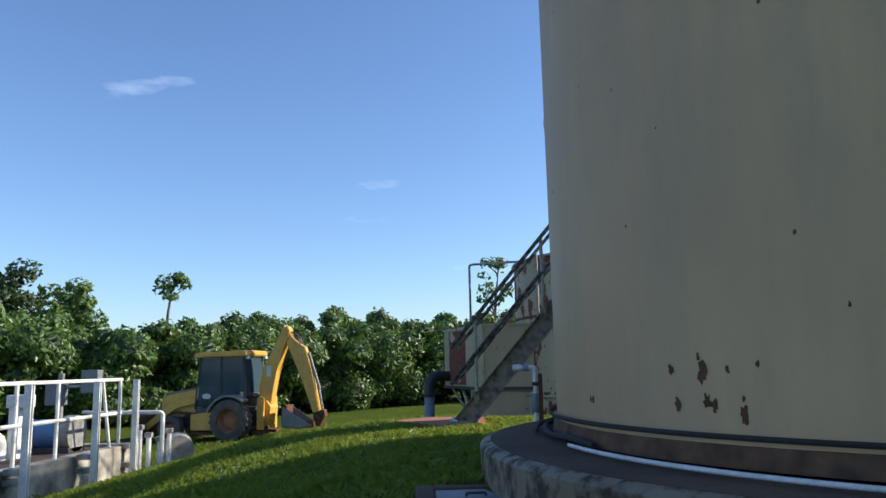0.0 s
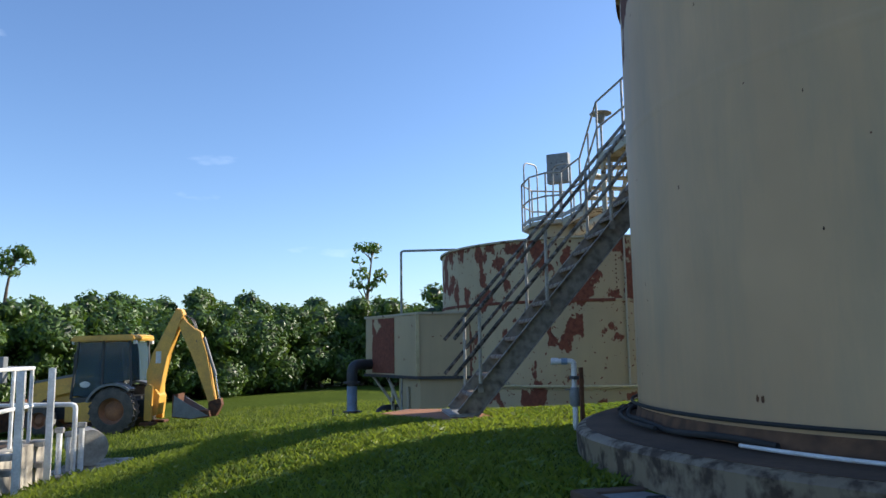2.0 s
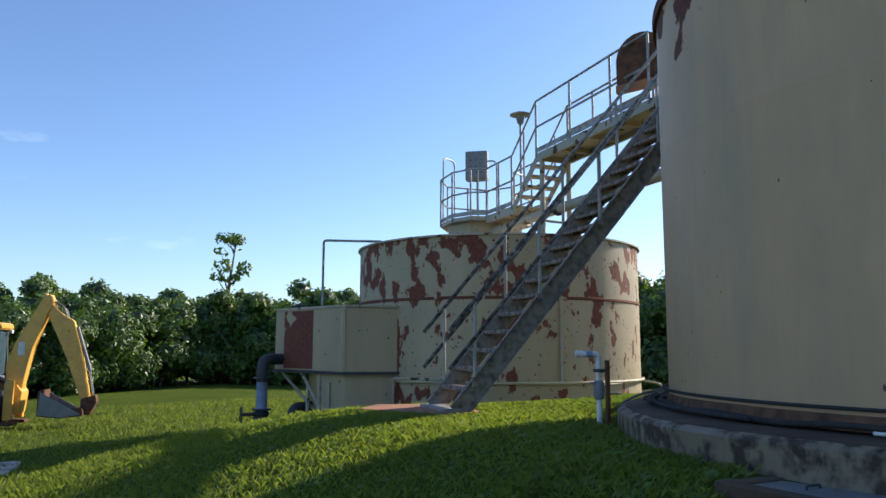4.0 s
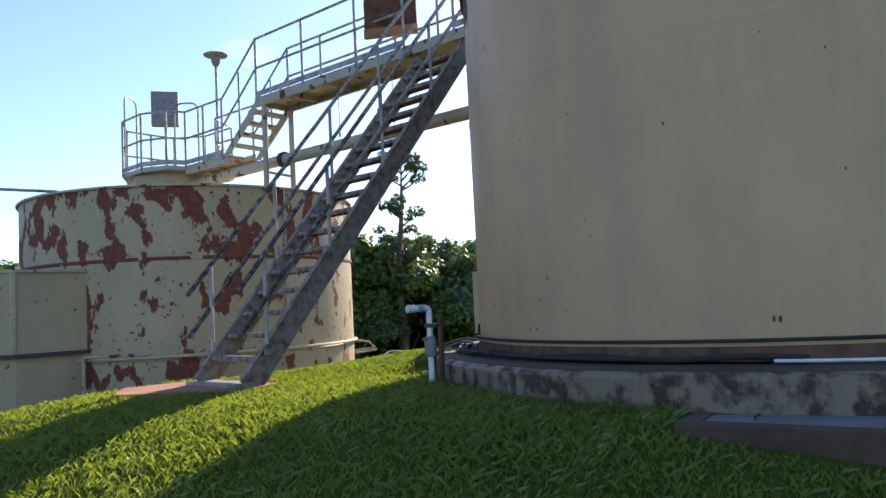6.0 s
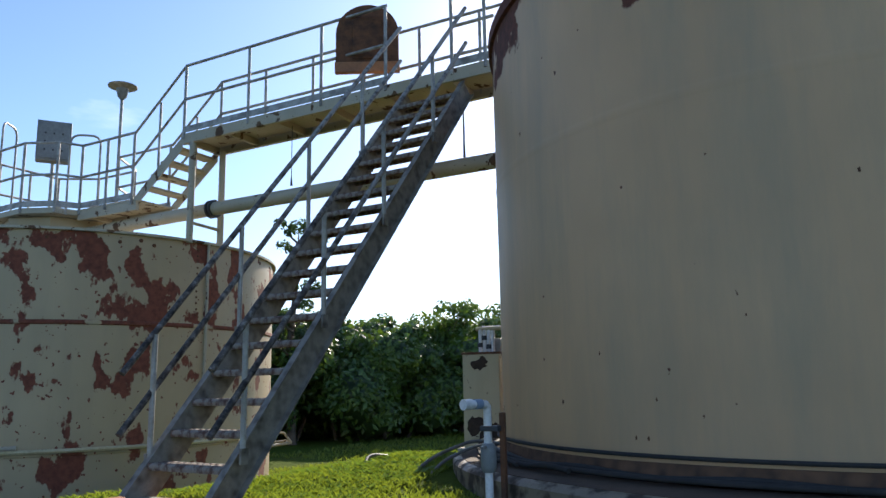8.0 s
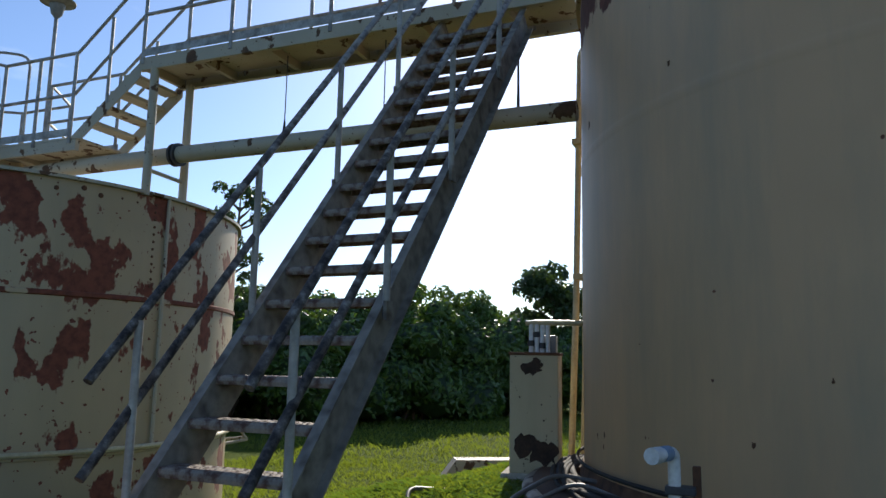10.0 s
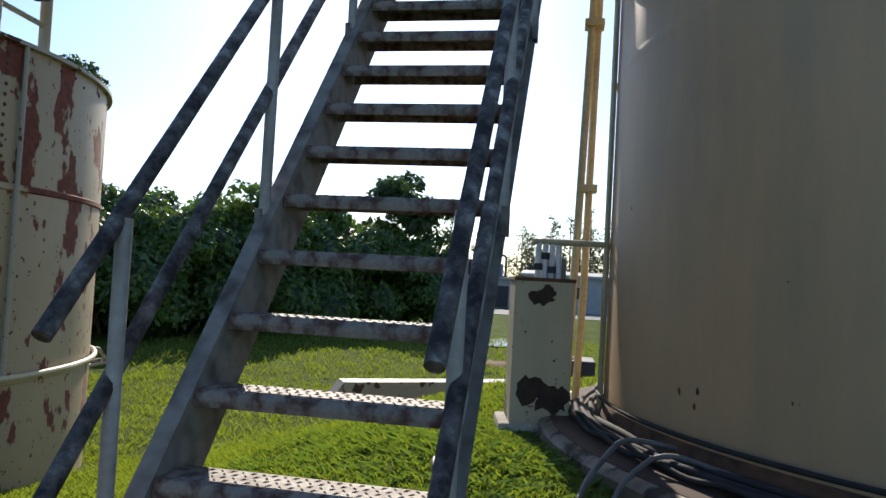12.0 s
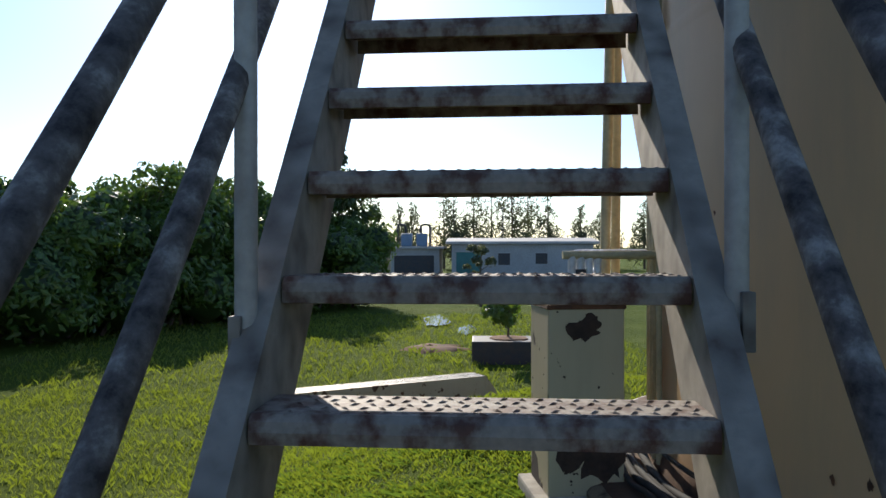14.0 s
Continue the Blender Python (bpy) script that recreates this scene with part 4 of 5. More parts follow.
def backhoe():
    t = thing("backhoe_loader", "old yellow backhoe loader with dusty tyres parked on the lawn", "backhoe", at=(-6.78, 12.5, land(-6.78, 12.5) - 0.03), turn=180 - 10)
    t.scale = (0.9, 0.9, 0.9)
    for y in (-0.80, 0.80):
        wheel(t, 0, y, 0.67, 0.44)
        wheel(t, 2.15, y * 0.95, 0.42, 0.28)
    plate(t, "chassis", [(-0.7, 0.45), (2.5, 0.40), (2.5, 0.72), (0.9, 0.85), (-0.7, 0.95)], -0.38, 0.38, "machine_dark")
    plate(t, "belly_tank", [(0.62, 0.35), (1.5, 0.35), (1.5, 0.85), (0.62, 0.95)], -0.68, 0.68, "machine")
    plate(t, "step", [(0.65, 0.22), (1.4, 0.22), (1.4, 0.30), (0.65, 0.30)], -0.9, 0.9, "rusty")
    plate(t, "hood", [(1.25, 0.85), (2.75, 0.80), (2.75, 1.30), (2.6, 1.45), (1.25, 1.68)], -0.42, 0.42, "machine", bevel=0.04)
    plate(t, "hood_cover", [(1.3, 1.66), (2.6, 1.46), (2.6, 1.52), (1.3, 1.74)], -0.40, 0.40, "machine_grey")
    plate(t, "grille", [(2.752, 0.85), (2.80, 0.85), (2.80, 1.25), (2.752, 1.28)], -0.36, 0.36, "machine_dark")
    part("exhaust", tube(bend([(1.75, -0.25, 1.5), (1.75, -0.25, 2.3), (1.65, -0.25, 2.4)], 0.06), 0.035, 10), "dark", t, smooth=40)
    # cab
    plate(t, "cab_floor", [(-0.42, 0.85), (1.35, 0.85), (1.35, 1.05), (-0.42, 1.05)], -0.66, 0.66, "machine_dark")
    for y in (-0.66, 0.66):
        for (x0, z0), (x1, z1) in (((1.35, 1.0), (1.18, 2.68)), ((0.45, 1.35), (0.45, 2.68)), ((-0.40, 1.3), (-0.32, 2.68))):
            part("cab_post", tube([(x0, y, z0), (x1, y, z1)], 0.04, 8), "machine_dark", t)
        part("window", prism([(1.31, 1.08), (0.49, 1.08), (0.49, 2.64), (1.16, 2.64)], y - 0.006, y + 0.006, "y"), "glass", t, "dark reflecting cab glass").visible_shadow = False
        part("window", prism([(0.41, 1.40), (-0.37, 1.55), (-0.30, 2.64), (0.41, 2.64)], y - 0.006, y + 0.006, "y"), "glass", t, "dark reflecting cab glass").visible_shadow = False
        part("side_panel", prism([(0.60, 0.95), (0.40, 0.95), (0.40, 1.38), (-0.42, 1.36), (-0.42, 1.2), (0.2, 1.2), (0.45, 0.9)], y - 0.02, y + 0.02, "y"), "machine_dark", t)
        arcp = [(0.80 * math.cos(radians(a)), 0.67 + 0.80 * math.sin(radians(a))) for a in range(20, 131, 10)]
        arci = [(0.73 * math.cos(radians(a)), 0.67 + 0.73 * math.sin(radians(a))) for a in range(130, 19, -10)]
        s = 1 if y > 0 else -1
        part("fender", prism(arcp + arci, min(s * 0.58, s * 1.02), max(s * 0.58, s * 1.02), "y"), "machine_grey", t, "grey plastic mudguard")
        part("decal", lathe([(0.13, 0), (0.12, 0.004)], (0, 0, 0), 14), "sign", t, "pale worn sticker").matrix_local = Matrix.Translation((0.95, y + s * 0.012, 1.42)) @ Matrix.Rotation(radians(-90 * s), 4, 'X') @ Matrix.Diagonal((1.2, 0.7, 1, 1))
    part("window", box((-0.36, -0.62, 1.5), (-0.35, 0.62, 2.62)), "glass", t).visible_shadow = False
    part("window", prism([(1.33, 1.1), (1.34, 1.1), (1.19, 2.62), (1.18, 2.62)], -0.62, 0.62, "y"), "glass", t).visible_shadow = False
    part("seat", box((0.1, -0.25, 1.2), (0.6, 0.25, 1.45), 0.05), "machine_dark", t)
    part("seat_back", box((0.02, -0.25, 1.4), (0.16, 0.25, 1.95), 0.05), "machine_dark", t)
    part("dash", box((1.0, -0.4, 1.05), (1.25, 0.4, 1.6), 0.04), "machine_dark", t)
    plate(t, "cab_roof", [(-0.46, 2.68), (1.38, 2.66), (1.42, 2.72), (1.30, 2.82), (-0.40, 2.86), (-0.48, 2.80)], -0.76, 0.76, "machine", "faded orange-yellow cab roof", 0.03)
    for x, y in ((1.36, -0.6), (1.36, 0.6), (-0.46, 0.6), (-0.46, -0.6)):
        part("work_light", box((x - 0.04, y - 0.07, 2.58), (x + 0.04, y + 0.07, 2.68), 0.015), "sign", t)
    # loader arms and bucket
    for y in (-0.55, 0.55):
        plate(t, "loader_arm", [(0.95, 1.30), (1.15, 1.50), (2.2, 1.25), (3.2, 0.55), (3.15, 0.35), (2.1, 1.05)], y - 0.05, y + 0.05, "machine")
        part("loader_ram", tube([(1.3, y, 0.85), (2.4, y, 0.95)], 0.045, 8), "dark", t)
    o = [(3.15, 0.1), (3.2, 0.8), (3.35, 0.95), (3.5, 0.92), (3.3, 0.75), (3.28, 0.16), (3.95, 0.10), (3.95, 0.05)]
    plate(t, "loader_bucket", o, -1.1, 1.1, "rusty", "rust-brown loader bucket")
    # digging boom, dipper and bucket at the back
    plate(t, "swing_frame", [(-0.7, 0.42), (-1.05, 0.5), (-1.1, 1.05), (-0.95, 1.25), (-0.7, 1.1)], -0.28, 0.28, "machine")
    plate(t, "boom", [(-0.72, 0.95), (-1.02, 0.90), (-1.12, 1.6), (-1.22, 2.2), (-1.68, 3.45), (-1.60, 3.62), (-1.44, 3.58), (-0.80, 2.3), (-0.62, 1.7)], -0.16, 0.16, "machine", "sun-faded yellow digging boom", 0.02)
    plate(t, "dipper", [(-1.46, 3.66), (-1.36, 3.46), (-2.05, 2.0), (-2.52, 0.74), (-2.72, 0.78), (-2.42, 2.2), (-2.20, 2.92), (-1.98, 3.04), (-1.75, 3.2)], -0.11, 0.11, "machine", "", 0.02)
    part("boom_ram", tube([(-1.02, 0.0, 1.9), (-1.52, 0.0, 3.4)], 0.05, 10), "bluemotor", t, "", 40)
    part("bucket_ram", tube([(-2.28, 0.0, 2.75), (-2.66, 0.0, 1.6)], 0.05, 10), "machine_grey", t, "", 40)
    part("ram_rod", tube([(-2.66, 0.0, 1.6), (-2.80, 0.0, 0.85)], 0.028, 10), "chrome", t, "bright steel ram rod", 40)
    plate(t, "linkage", [(-2.5, 0.85), (-2.85, 0.95), (-2.9, 0.75), (-2.72, 0.42), (-2.5, 0.45)], -0.13, 0.13, "rusty")
    plate(t, "digging_bucket", [(-1.62, 1.10), (-1.50, 1.08), (-1.50, 0.42), (-2.05, 0.36), (-2.62, 0.42), (-2.60, 0.60), (-2.35, 0.62), (-2.0, 0.46), (-1.63, 0.50)], -0.34, 0.34, "rusty", "worn grey-brown digging bucket")
    for y in (-0.34, 0.33):
        plate(t, "bucket_side", [(-1.56, 1.05), (-1.52, 0.45), (-2.05, 0.38), (-2.58, 0.46), (-2.1, 0.72)], y, y + 0.02, "machine_grey", bevel=0)
    for k in range(3):
        part("hydraulic_hose", tube(bend([(-0.8, -0.1 + 0.1 * k, 1.6), (-0.9, -0.2 + 0.1 * k, 2.4), (-1.5, -0.2 + 0.1 * k, 3.5), (-1.95, -0.15 + 0.1 * k, 3.3), (-2.1, -0.1 + 0.1 * k, 2.6)], 0.3), 0.018, 6), "machine_dark", t)
    for y in (-0.45, 0.45):
        plate(t, "stabiliser", [(-0.75, 0.35), (-0.95, 0.35), (-0.95, 1.35), (-0.82, 1.4), (-0.75, 1.3)], y - 0.08, y + 0.08, "machine")
        part("stabiliser_pad", box((-1.05, y - 0.2, 0.22), (-0.65, y + 0.2, 0.30), 0.02), "rusty", t)
    part("decal", box((-1.06, -0.168, 2.0), (-0.90, -0.162, 2.35)), "sign", t)
    part("decal", box((-1.06, 0.162, 2.0), (-0.90, 0.168, 2.35)), "sign", t, "pale worn sticker")


backhoe()


# ---- concrete basin with pumps ----
def basin():
    t = thing("concrete_basin", "low stained concrete basin with white pipe guard rails", "basin")
    x0, x1, y0, y1, top, bot = -12.9, -5.85, -2.1, 3.95, -0.55, -1.7
    part("wall", box((x1 - 0.25, y0, bot), (x1, y1, top), 0.02), "conc", t)
    part("wall", box((x0, y1 - 0.25, bot), (x1 - 0.252, y1, top), 0.02), "conc", t)
    part("wall", box((x0, y0, bot), (x1 - 0.252, y0 + 0.25, top), 0.02), "conc", t)
    part("cover", box((x0, y0 + 0.252, top - 0.25), (x1 - 0.252, y1 - 0.252, top - 0.05)), "plinth_top", t, "dark wet concrete cover")
    xr = x1 - 0.12
    for h in (1.12, 0.55):
        part("rail", tube([(xr, y0, top + h), (xr, y1 - 0.5, top + h)], 0.03, 8), "whiterail", t, smooth=40)
        part("rail", tube([(xr, y1 - 0.5, top + h), (xr - 0.9, y1 - 0.1, top + h)], 0.03, 8), "whiterail", t, smooth=40)
    for y in (-1.9, -0.7, 0.5, 1.5, 2.7, 3.4):
        part("post", tube([(xr, y, top), (xr, y, top + 1.12)], 0.03, 8), "whiterail", t, smooth=40)
    part("brace", tube([(xr, 3.1, top), (xr, 2.8, top + 1.1)], 0.028, 8), "whiterail", t)
    for h in (1.1, 0.55):
        part("rail", tube([(x0, 3.8, top + h), (-8.6, 3.8, top + h)], 0.03, 8), "whiterail", t, smooth=40)
    for x in (-8.6, -9.9, -11.4):
        part("post", tube([(x, 3.8, top), (x, 3.8, top + 1.1)], 0.03, 8), "whiterail", t, smooth=40)


basin()


def strut_post(x, y, top):
    g = land(x, y)
    t = thing("strut_post", "tall slotted galvanised post bolted to the basin wall", "post", group="posts along the basin")
    bm = bmesh.new()
    prism([(-0.055, -0.045), (0.055, -0.045), (0.055, 0.045), (0.03, 0.045), (0.03, -0.015), (-0.03, -0.015), (-0.03, 0.045), (-0.055, 0.045)], g - 0.1, top, "z", bm)
    bmesh.ops.rotate(bm, cent=(0, 0, 0), matrix=Matrix.Rotation(radians(-80), 3, 'Z'), verts=bm.verts[:])
    part("channel", bm, "whiterail", t)
    t.location = (x, y, 0)
    for z in (g + 0.25, -0.6):
        part("bracket", box((-0.24, -0.09, z), (-0.04, 0.09, z + 0.08), 0.005), "galv", t)


for px, py, pt in ((-5.68, 3.40, 0.57), (-5.55, 1.85, 0.56), (-5.6, 0.2, 0.56), (-5.6, -1.5, 0.56)):
    strut_post(px, py, pt)


def white_pipework():
    t = thing("water_pipework", "white plastic pipes and taps beside the basin wall", "pipes", at=(-0.72, -0.35, -0.13))
    g = land(-5.6, 4.35) + 0.13
    part("pipe", tube(bend([(-5.9, 4.75, 0.08), (-4.88, 4.68, 0.08), (-4.88, 4.68, g - 0.1)], 0.08), 0.04, 10), "whiterail", t, smooth=40)
    for x, y, h in ((-5.15, 4.35, 0.85), (-5.05, 4.5, 0.7), (-5.0, 4.85, 0.6), (-4.8, 4.8, 0.75)):
        part("riser", tube([(x, y, g - 0.1), (x, y, g + h)], 0.045, 10), "whiterail", t, smooth=40)
        part("tap", box((x - 0.07, y - 0.05, g + h), (x + 0.07, y + 0.05, g + h + 0.09), 0.02), "galv", t)
    part("drum", tube([(-4.75, 5.1, g + 0.38), (-5.1, 5.9, g + 0.38)], 0.30, 24), "conc", t, "pale concrete drum", smooth=40)
    part("slab", box((-5.3, 4.2, g - 0.1), (-4.3, 6.3, g + 0.05), 0.02), "conc", t)


white_pipework()


def pump_set():
    t = thing("pump_set", "white and blue pump with motor on the basin cover", "pump", at=(-7.8, 1.7, -0.6))
    part("body", lathe([(0.28, 0.0), (0.30, 0.15), (0.16, 0.30), (0.14, 0.75), (0.20, 0.85), (0.20, 1.15), (0.10, 1.25)], (0, 0, 0), 20), "whiterail", t, smooth=40)
    part("motor", lathe([(0.17, 0.86), (0.18, 1.05), (0.12, 1.2)], (0.02, 0.0, 0.15), 20), "bluemotor", t, smooth=40)
    part("outlet", tube(bend([(0, 0, 0.35), (0.7, 0.2, 0.35), (0.7, 0.2, -0.05)], 0.15), 0.10, 12), "whiterail", t, smooth=40)
    part("pillar", box((0.75, 0.3, 0.0), (0.92, 0.46, 0.92), 0.01), "whiterail", t)
    part("box", box((0.72, 0.26, 0.78), (1.06, 0.5, 0.98), 0.02), "whiterail", t)
    t2 = thing("blower", "blue electric blower motor on the basin cover", "motor", at=(-7.0, 2.95, -0.6))
    part("motor", tube([(-0.45, 0, 0.30), (0.35, 0, 0.30)], 0.24, 18), "bluemotor", t2, smooth=40)
    part("fan_case", tube([(0.36, 0, 0.30), (0.55, 0, 0.30)], 0.30, 18), "galv", t2, smooth=40)
    part("foot", box((-0.5, -0.25, 0), (0.55, 0.25, 0.09), 0.01), "dark", t2)
    t3 = thing("switch_box", "grey weathered switch boxes on a post by the basin", "switch box", at=(-7.1, 3.5, -0.6))
    part("post", box((-0.04, -0.04, 0.0), (0.04, 0.04, 1.3), 0.005), "galv", t3)
    part("case", box((-0.22, -0.12, 0.75), (0.1, 0.06, 1.15), 0.015), "machine_grey", t3)
    part("case", box((0.42, -0.12, 0.95), (0.72, 0.06, 1.35), 0.015), "machine_grey", t3)
    part("arm", box((0.1, -0.04, 1.05), (0.42, 0.04, 1.1), 0.005), "galv", t3)
    t4 = thing("orange_machine", "orange and rust coloured old machine housing", "machine", at=(-10.1, 3.4, -0.6))
    part("housing", box((-0.6, -0.4, 0.0), (0.6, 0.4, 0.5), 0.08), "pad", t4)
    part("stack", box((-0.1, -0.08, 0.5), (0.1, 0.08, 1.2), 0.02), "machine", t4)


pump_set()

# ---- far side: trough, planter, buildings ----
def trough():
    t = thing("channel_cover", "low pale steel channel with slotted grating on the lawn", "channel", at=(12.1, 1.85, 0), turn=-60)
    g = land(12.1, 1.85) + 0.14
    part("side", box((-1.75, -0.22, g), (1.75, -0.19, g + 0.36), 0.006), "steelp", t)
    part("side", box((-1.75, 0.19, g), (1.75, 0.22, g + 0.36), 0.006), "steelp", t)
    part("bed", box((-1.75, -0.188, g + 0.05), (1.75, 0.188, g + 0.12)), "steelp", t)
    me = bm_mesh("slat", box((-0.012, -0.187, g + 0.325), (0.012, 0.187, g + 0.355)), "galv")
    for i in range(70):
        o = new("slat", me)
        o.parent = t
        o.location = (-1.73 + i * 0.05, 0, 0)
    for s in (-1, 1):
        part("end_plate", prism([(s * 1.752, g + 0.36), (s * 1.752, g), (s * 2.25, g - 0.35), (s * 2.25, g - 0.28)], -0.22, 0.22, "y"), "steelp", t)
        part("leg", box((s * 1.3 - 0.04, -0.18, -2.2), (s * 1.3 + 0.04, 0.18, g), 0.004), "steelp", t)


trough()


def planter():
    g = land(18, -0.4)
    t = thing("planter", "dark block planter with reddish soil and a leafy plant", "planter", at=(18, -0.4, g))
    part("box", box((-0.6, -0.9, -0.1), (0.6, 0.9, 0.55), 0.03), "dark", t)
    part("soil", lathe([(0.5, 0.5), (0.45, 0.58), (0.1, 0.62)], (0, 0, 0), 16, wobble=0.1), "soil", t)
    s = thing("soil_mound", "low mound of reddish bare soil in the lawn", "soil", at=(20, 1.6, land(20, 1.6)))
    part("mound", lathe([(0.9, -0.05), (0.7, 0.06), (0.3, 0.10), (0.1, 0.10)], (0, 0, 0), 24, wobble=0.5), "soil", s, smooth=60)


planter()


def flat_patch(name, x, y, rx, ry, material, label, category, lift=0.012, wob=0.3):
    bm = bmesh.new()
    ring = []
    for i in range(40):
        a = 2 * math.pi * i / 40
        q = 1 + wob * noise.noise((math.cos(a) * 1.7, math.sin(a) * 1.7, x))
        ring.append(bm.verts.new((x + rx * q * math.cos(a), y + ry * q * math.sin(a), 0)))
    z = max(land(v.co.x, v.co.y) for v in ring) + lift
    for v in ring:
        v.co.z = z
    bm.faces.new(ring)
    tagged(part(name, bm, material), label, category, kind="structure")


flat_patch("water_puddle", 27.5, 1.9, 2.2, 0.45, "water", "shallow puddle in the grass reflecting the sky", "puddle", 0.03, 0.5)
flat_patch("water_pool", 24.5, 0.7, 1.2, 0.3, "water", "small puddle in the grass", "puddle", 0.03, 0.5)
tagged(part("road", box((52, -40, land(52, 0) - 0.2), (62, 26, land(52, 0) + 0.03)), "asphalt"), "pale asphalt yard in front of the buildings", "road", kind="structure")


def shed(x, y0, y1, h, depth, label, doors, eave=0.5, material="wall", pitch=0.35):
    g = land(x, 0)
    t = thing("yard_building", label, "building")
    part("wall", box((x, y0, g - 0.2), (x + depth, y1, g + h), 0.02), material, t)
    part("roof", prism([(x - eave, g + h + 0.02), (x - eave, g + h + 0.22), (x + depth * 0.5, g + h + 0.22 + pitch), (x + depth + eave, g + h + 0.22), (x + depth + eave, g + h + 0.02)], y0 - eave, y1 + eave, "y"), "roof", t)
    for ya, yb, z0, z1, m2, nm in doors:
        o = part(nm, box((x - 0.06, ya, g + z0), (x - 0.005, yb, g + z1), 0.01), m2, t)
        part("frame", box((x - 0.09, ya - 0.06, g + z1), (x - 0.004, yb + 0.06, g + z1 + 0.07)), "roof", o)


shed(64, -9.5, 2.6, 3.0, 9, "long low grey building with teal roller door", [(0.1, 2.2, 0.05, 2.3, "teal", "roller_door"), (-5.6, -4.6, 1.3, 2.2, "dark", "window"), (-2.4, -1.4, 1.2, 2.2, "dark", "window")])
# the bay is no hole: a dark panel on the wall paints its shade
shed(67, 3.8, 8.2, 2.6, 6, "grey pump house with a dark panel for its shaded bay", [(4.3, 7.9, 0.05, 2.0, "dark", "bay_shade_panel")], 0.4, "wall", 0.02)
shed(70, 9.0, 17, 1.7, 6, "pale low block wall of a yard building", [(9.6, 10.4, 0.1, 1.5, "roof", "door")], 0.1, "roof", 0.02)


def blue_tanks():
    g = land(69, 6)
    for y in (5.5, 6.9):
        t = thing("filter_tank", "blue grey filter tank with bent pipe on the pump house roof", "tank", group="filter tanks on the roof", at=(68.5, y, g + 2.84))
        part("body", box((-0.5, -0.5, 0.0), (0.5, 0.5, 1.2), 0.1), "bluetank", t)
        part("pipe", tube(bend([(0, 0.1, 1.2), (0, 0.1, 2.0), (0, 0.85 if y > 6 else -0.75, 2.0), (0, 0.85 if y > 6 else -0.75, -0.2)], 0.35), 0.11, 8), "dark", t, smooth=40)
    t = thing("settling_frame", "pale steel frame with rails over settling tanks", "steel frame", at=(68, 11.5, land(68, 11)))
    for i in range(6):
        part("post", box((-0.06, -2.2 + i * 1.2 - 0.06, -0.1), (0.06, -2.2 + i * 1.2 + 0.06, 2.9), 0), "roof", t)
    for z in (2.0, 2.4, 2.8):
        part("beam", box((-0.05, -2.3, z), (0.05, 4.0, z + 0.12), 0), "roof", t)
    part("panel", box((-0.08, -0.2, 1.5), (-0.064, 1.0, 2.9), 0), "sign", t)
    t = thing("lamp_post", "dark lamp pole in the far yard", "lamp", at=(60, 8.6, land(60, 8)))
    part("pole", tube([(0, 0, -0.1), (0, 0, 4.2)], 0.07, 8), "dark", t)
    part("head", box((-0.2, -0.3, 4.2), (0.2, 0.3, 4.4), 0.05), "dark", t)
    t = thing("lamp_post", "tall thin pole behind the low building", "pole", at=(76, -2.2, land(76, -2)))
    part("pole", tube([(0, 0, -0.1), (0, 0, 6.6)], 0.06, 8), "dark", t)
    part("cap", lathe([(0.2, 6.6), (0.2, 6.75), (0.05, 6.8)], (0, 0, 0), 10), "dark", t)
    t = thing("lamp_post", "white globe lamp on a short pole by the lawn", "lamp", at=(17.2, -2.45, land(17.2, -2.45)))
    part("pole", tube([(0, 0, -0.1), (0, 0, 1.9)], 0.04, 8), "galv", t)
    part("globe", lathe([(0.08, 1.9), (0.2, 2.0), (0.22, 2.15), (0.12, 2.32), (0.02, 2.36)], (0, 0, 0), 16), "pvc", t, smooth=40)


blue_tanks()


# ---- plants ----
def leaf_mesh(name, blobs, count, size, seed, material, long=1.7, up=0.25):
    """Many small folded leaves over the outsides of rounded clumps."""
    rng = np.random.default_rng(seed)
    w = np.array([b[3] * b[3] for b in blobs])
    pick = rng.choice(len(blobs), count, p=w / w.sum())
    c = np.array([b[:3] for b in blobs])[pick]
    r = np.array([b[3] for b in blobs])[pick]
    sq = np.array([b[4] for b in blobs])[pick]
    d = rng.normal(size=(count, 3))
    d[:, 2] = np.abs(d[:, 2]) * 0.9 - 0.45
    d /= np.linalg.norm(d, axis=1)[:, None]
    rad = r * (0.80 + 0.32 * rng.random(count))
    p = c + d * rad[:, None] * np.stack([np.ones(count), np.ones(count), sq], 1)
    nrm = d + rng.normal(size=(count, 3)) * 0.55
    nrm[:, 2] += up
    nrm /= np.linalg.norm(nrm, axis=1)[:, None]
    t1 = np.cross(nrm, rng.normal(size=(count, 3)))
    t1 /= np.linalg.norm(t1, axis=1)[:, None]
    t2 = np.cross(nrm, t1)
    s = (size * (0.6 + 0.8 * rng.random(count)))[:, None]
    a, b2 = p - t1 * s * long * 0.5, p + t1 * s * long * 0.5
    e, f = p + t2 * s * 0.45 - nrm * s * 0.15, p - t2 * s * 0.45 - nrm * s * 0.15
    v = np.stack([a, e, b2, f], 1).reshape(-1, 3)
    i = np.arange(count)[:, None] * 4
    faces = np.concatenate([i + np.array([[0, 1, 2]]), i + np.array([[0, 2, 3]])], 0)
    me = bpy.data.meshes.new(name)
    me.from_pydata(v.tolist(), [], faces.tolist())
    me.materials.append(M[material])
    return me


